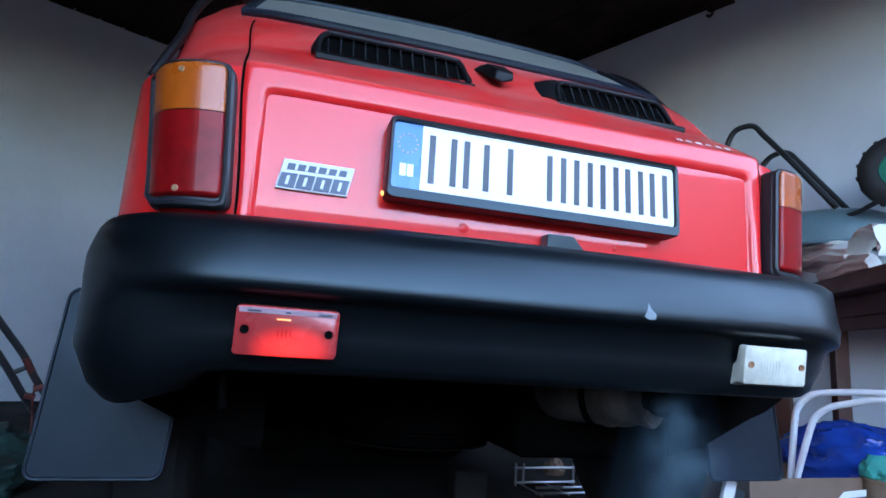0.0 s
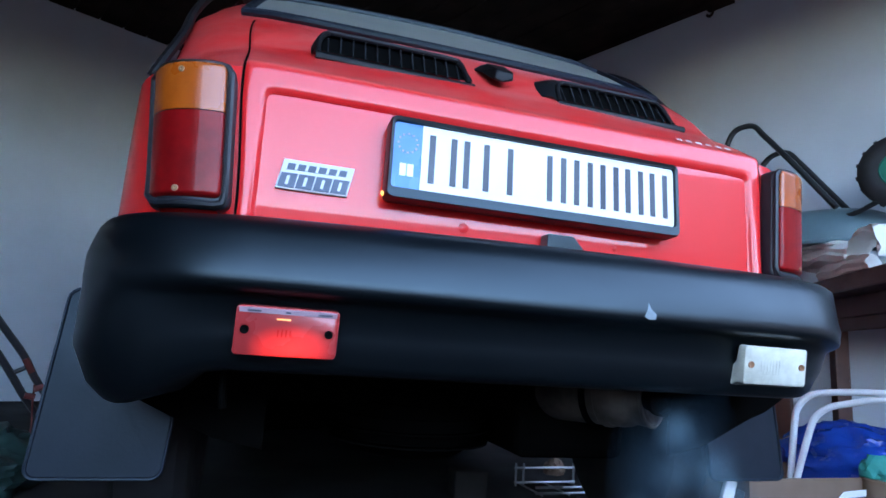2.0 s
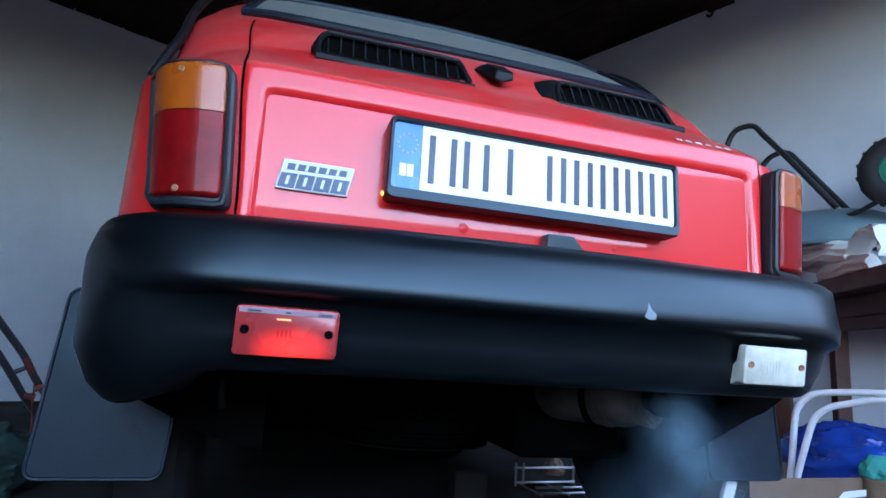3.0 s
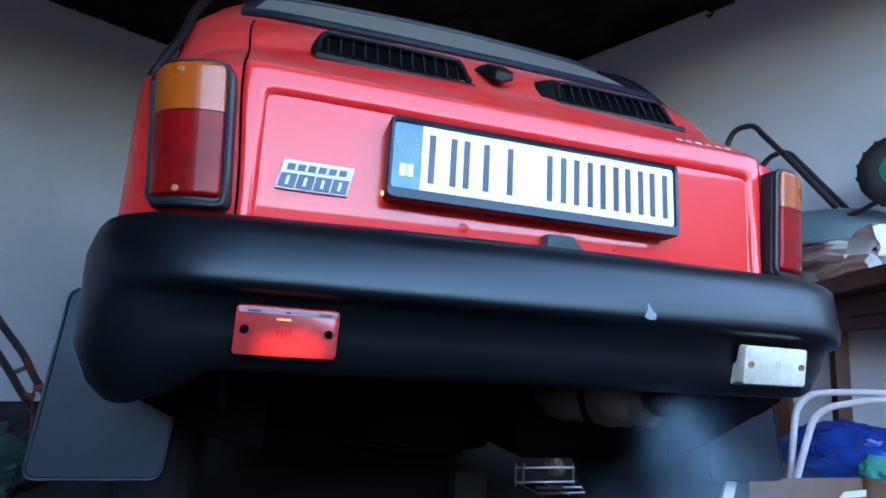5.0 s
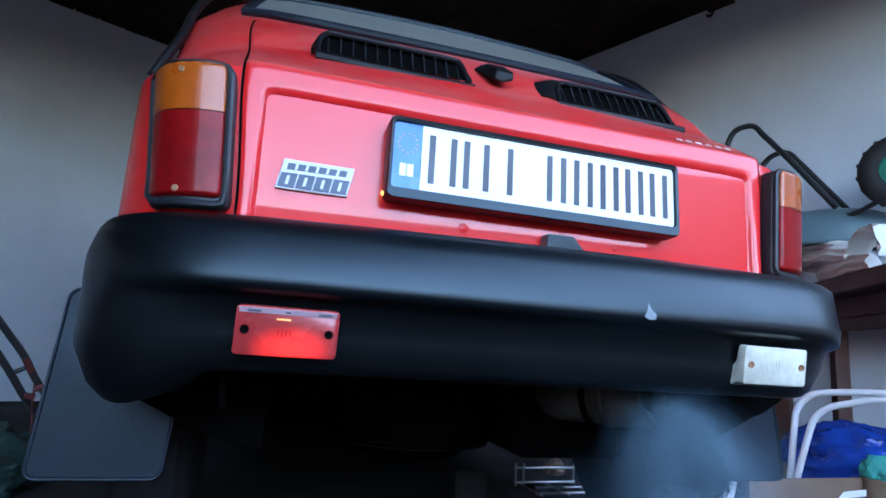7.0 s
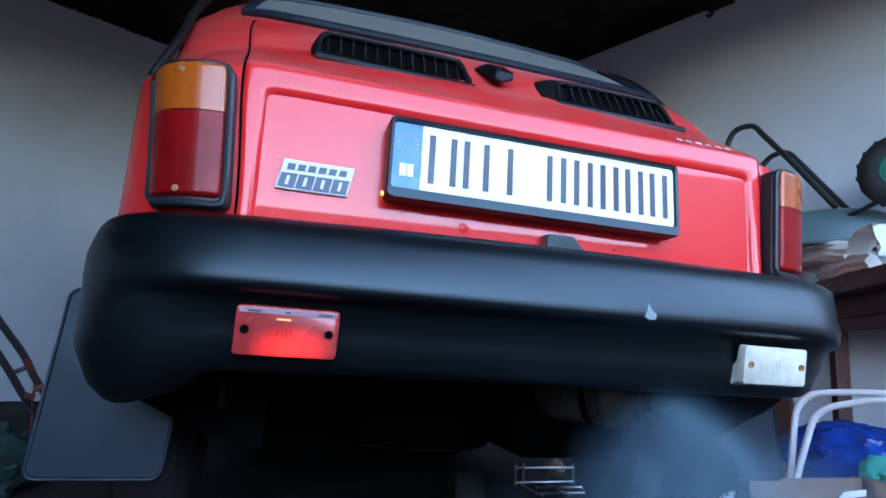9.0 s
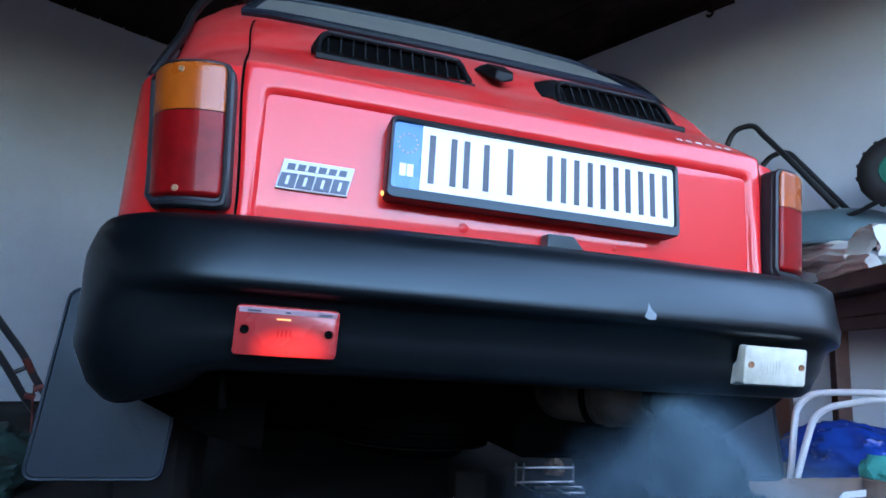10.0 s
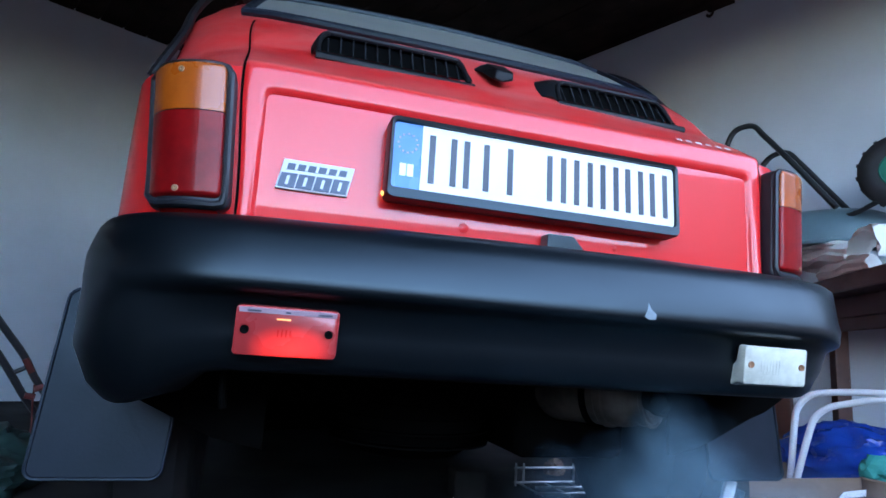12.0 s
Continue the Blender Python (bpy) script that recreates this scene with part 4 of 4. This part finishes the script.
def bags():
    ob = part("plastic_bag", rumpled_blob((0.16, 0.27, 0.150), 4.0, 5, 0.16), BLUE_BAG, smooth=True)
    ob.matrix_world = ROOM @ pose(1.68, -0.04, 0.0, 0, 0, -12)
    ob.location.z = 0.0885
    tagged(ob, "shiny blue plastic bag on a stack of boards", "bag")
    st = stand("board_stack", (1.70, -0.05, 0.0), "low stack of brown boards", "boards")
    for k in range(3):
        part("board", box((-0.17, -0.30 + 0.01 * k, 0.029 * k), (0.15, 0.26 - 0.012 * k, 0.029 * k + 0.027)), CARDBOARD, st, bevel=0.002)
    ob = part("cloth_bag", rumpled_blob((0.042, 0.054, 0.050), 9.0, 3, 0.35), GREEN_BAG, smooth=False)
    ob.matrix_world = ROOM @ pose(1.40, -0.150, 0.16, 0, 0, 20)
    tagged(ob, "small turquoise cloth bag by the box", "bag")
    st = stand("paint_tin", (1.40, -0.15, 0.0), "short brown tin under a bag", "tin")
    part("body", lathe([(0.05, 0.0), (0.052, 0.004), (0.050, 0.01), (0.050, 0.15), (0.052, 0.156), (0.05, 0.16)], None, 24), CARDBOARD, st, smooth=True)
    ob = part("tarpaulin", rumpled_blob((0.20, 0.26, 0.125), 2.0, 5, 0.22), DARK_GREEN, smooth=True)
    ob.matrix_world = ROOM @ pose(-0.62, 1.50, 0.0, 0, 0, 15)
    tagged(ob, "dark green tarpaulin bundle on the floor", "bundle")
    st = thing("white_board", pose(0.585, 0.30, 0.0), "small white plastic board leaning beside the box", "board")
    part("panel", box((-0.012, -0.006, 0.002), (0.018, 0.006, 0.203), pose(0, 0, 0, 0, 18)), WHITE_PAPER, st, bevel=0.002)
    part("edge_strip", box((0.019, -0.006, 0.002), (0.046, 0.006, 0.190), pose(0, 0, 0, 0, 18)), TUBE_BLACK, st, bevel=0.002)
    st = thing("concrete_block", pose(0.235, 0.93, 0.0), "dim grey concrete block on the floor under the car", "block")
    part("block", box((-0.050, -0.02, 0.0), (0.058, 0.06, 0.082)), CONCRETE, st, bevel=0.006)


def hand_trolley():
    base = (-0.30, 1.80, 0.0)
    t = stand("hand_trolley", base, "dark steel hand trolley frame leaning askew with red brown clamps", "trolley")
    a = rel([(-0.245, 1.80, 0.012), (-0.415, 1.80, 0.235), (-0.475, 1.80, 0.335), (-0.56, 1.80, 0.445), (-0.80, 1.82, 0.76)], base)
    b = rel([(-0.315, 1.80, 0.012), (-0.405, 1.80, 0.135), (-0.46, 1.80, 0.21), (-0.54, 1.80, 0.33), (-0.80, 1.82, 0.68)], base)
    for p in (a, b):
        part("rail", tube(smooth_path(p, 4), 0.0115, 8), TUBE_BLACK, t, smooth=True)
    for p, q in (((-0.50, 1.80, 0.275), (-0.455, 1.80, 0.30)), ((-0.60, 1.80, 0.41), (-0.565, 1.80, 0.452)), ((-0.38, 1.80, 0.10), (-0.35, 1.80, 0.15))):
        part("rung", tube(rel([p, q], base), 0.008, 8), TUBE_BLACK, t, smooth=True)
    for p, q in (((-0.455, 1.79, 0.205), (-0.425, 1.79, 0.20)), ((-0.43, 1.79, 0.225), (-0.405, 1.79, 0.235)), ((-0.47, 1.79, 0.325), (-0.445, 1.79, 0.28))):
        part("clamp", tube(rel([p, q], base), 0.0105, 8), RUST_RED, t, "red brown clamp", smooth=True)
    part("cord", tube(smooth_path(rel([(-0.432, 1.79, 0.24), (-0.428, 1.79, 0.18), (-0.42, 1.79, 0.10), (-0.425, 1.79, 0.03)], base), 4), 0.003, 6), RUST_RED, t, smooth=True)


def floor_rack():
    base = (0.95, 0.675, 0.0)
    t = stand("wire_rack", base, "bright steel wire rack lying on the floor under the car", "rack", -22)
    for y, z in ((-0.09, 0.012), (0.06, 0.012), (0.06, 0.06), (-0.09, 0.03)):
        part("rod", tube([(-0.12, y, z), (0.12, y, z)], 0.004, 8), CHROME, t, smooth=True)
    for x in (-0.115, -0.085, 0.115):
        part("upright", tube([(x, 0.06, 0.0), (x, 0.06, 0.075)], 0.004, 8), CHROME, t, smooth=True)
    for x in (-0.1, 0.0, 0.1):
        part("cross_rod", tube([(x, -0.1, 0.008), (x, 0.07, 0.008)], 0.003, 8), CHROME, t, smooth=True)
    ob = part("rag", rumpled_blob((0.04, 0.04, 0.045), 6.0, 3, 0.35), CARDBOARD)
    ob.matrix_world = ROOM @ pose(1.17, 0.84, 0.0)
    tagged(ob, "small tan rag on the floor", "rag")


def ceiling_bracket():
    t = thing("ceiling_bracket", ROOM @ pose(2.15, 0.58, CEIL - 0.001), "dark rusty iron bracket under the ceiling edge", "bracket")
    part("plate", box((-0.05, -0.07, -0.03), (0.04, 0.07, 0.0)), ROOF_WOOD, t, bevel=0.006)
    part("hook", tube(smooth_path([(0.0, 0.03, -0.03), (0.0, 0.035, -0.06), (0.0, 0.05, -0.075), (0.0, 0.065, -0.06)], 4), 0.008, 8), ROOF_WOOD, t, smooth=True)


wooden_table()
brown_post()
crumpled_sacks()
wheelbarrow()
tube_chair()
cardboard_box()
bags()
hand_trolley()
floor_rack()
ceiling_bracket()


# ---- exhaust smoke ----
scene.cycles.transparent_max_bounces = 240
SMOKE = mat("pale_blue_exhaust_smoke", (0.36, 0.60, 0.70), (0.33, 0.55, 0.65), 1.0, 0, 20, 200, 0, alpha=0.0034, spec=0.0)
HAZE = mat("thin_blue_exhaust_haze", (0.30, 0.50, 0.66), (0.27, 0.46, 0.60), 1.0, 0, 20, 200, 0, alpha=0.0016, spec=0.0)
MOUTH = Vector((0.259, 0.034, 0.380))


def wisp_mesh(k, radius, smoke=SMOKE):
    """A thin lump of smoke: loose veils one inside the other."""
    bm = bmesh.new()
    for n, share in enumerate((1.0, 0.9, 0.8, 0.69, 0.57, 0.44, 0.3)):
        made = bmesh.ops.create_icosphere(bm, subdivisions=3, radius=1.0)
        for v in made["verts"]:
            d = v.co.normalized()
            lump = 1 + 0.42 * noise.noise(d * 1.5 + Vector((k * 3.1, n * 0.35, 0))) + 0.20 * noise.noise(d * 3.6 + Vector((0, k * 2.0, n * 0.4)))
            v.co = Vector((d.x, d.y, d.z * 1.15)) * radius * share * lump
    for f in bm.faces:
        f.smooth = True
    me = bpy.data.meshes.new("smoke_wisp")
    bm.to_mesh(me)
    bm.free()
    me.materials.append(smoke)
    return me


def exhaust_smoke():
    """Wisps rest in the engine, leave by the pipe's mouth one after the other, spread and sink."""
    cloud = thing("exhaust_smoke", Matrix(), "thin pale blue exhaust smoke drifting from the tailpipe", "smoke")
    meshes = [wisp_mesh(k, (0.032, 0.043, 0.054)[k % 3]) for k in range(6)]
    rng = random.Random(5)
    starts, t = [], -2.6
    while t < 11.9:
        starts.append(t)
        rate = lerp_table([(-3, 5), (1.9, 6), (2.1, 9), (2.6, 8), (2.9, 6), (3.8, 9), (5.9, 13), (6.3, 38), (8.8, 46), (10.4, 48), (10.8, 20), (11.2, 12), (12, 7)], t)[0]
        t += rng.uniform(0.6, 1.4) / rate
    out = []
    for i, t0 in enumerate(starts):
        w = new("smoke_wisp", meshes[i % 6] if t0 > 2.0 else meshes[3 * (i % 2)])
        w.parent = cloud
        out.append((w, t0, rng.uniform(0.75, 1.3) * (0.6 + 0.4 * step(t0, 2.0, 5.0)), max(-1.6, min(1.5, rng.gauss(0, 1))), rng.gauss(0, 1), rng.gauss(0, 1), rng.uniform(0, 360), 1.0))
    # thinner lumps that drift far under the car
    drift = [wisp_mesh(k + 6, (0.060, 0.068, 0.075)[k % 3], HAZE) for k in range(6)]
    t = -4.0
    while t < 11.6:
        w = new("smoke_wisp", drift[len(out) % 6])
        w.parent = cloud
        out.append((w, t, rng.uniform(0.8, 1.4), rng.uniform(-1.6, 1.7), rng.uniform(-1.2, 1.6), rng.uniform(-2.2, 1.4), rng.uniform(0, 360), 1.8))
        t += rng.uniform(0.6, 1.4) / lerp_table([(-4, 3), (1, 3), (2.5, 6), (4.0, 12), (5.5, 14), (6.3, 34), (10, 34), (11, 10), (12, 5)], t)[0]
    return out


WISPS = exhaust_smoke()


def wisp_pose(age, pace, a, b, c, turn, wide=1.0):
    """Where a wisp is at an age in seconds after it has left the mouth."""
    if age <= 0:
        return pose(0.24, 0.56, 0.43, 0, 0, turn)
    s = min(age * pace, 5.0)
    jet = 1 - math.exp(-s * 3.0)
    x = MOUTH.x - 0.012 * jet + (0.062 * a + 0.010) * wide * min(s, 2.6) + 0.010 * a * jet
    y = MOUTH.y - 0.055 * jet - 0.045 * s + 0.030 * b * s
    z = MOUTH.z - 0.040 * jet - (0.068 + 0.022 * max(c, -0.9)) * s + 0.010 * c * jet
    z = max(z, 0.05 + 0.03 * (c + 3) * 0.5)
    return pose(x, y, z, 25 * b * s, 20 * a * s, turn)


def motions():
    for w, t0, pace, a, b, c, turn, loose in WISPS:
        wide = lerp_table([(-3, 0.45), (2.0, 0.5), (3.5, 0.55), (5.8, 0.65), (6.6, 0.95), (9.8, 1.05), (11, 0.9), (12, 0.7)], t0)[0] * loose
        times = sorted({round(t0 + g, 2) for g in (0.0, 0.14, 0.35, 0.7, 1.1, 1.7, 2.5, 3.5, 4.8) if 0.0 < t0 + g < 11.9} | {0.0, 12.0})
        rows = [(t, wisp_pose(t - t0 + (0.01 if t > 0 and t >= t0 else 0), pace, a, b, c, turn, wide)) for t in times]
        if 0.2 < t0:
            rows.insert(1, (round(t0 - 0.07, 2), wisp_pose(0, pace, a, b, c, turn, wide)))
        walk(w, rows)


motions()
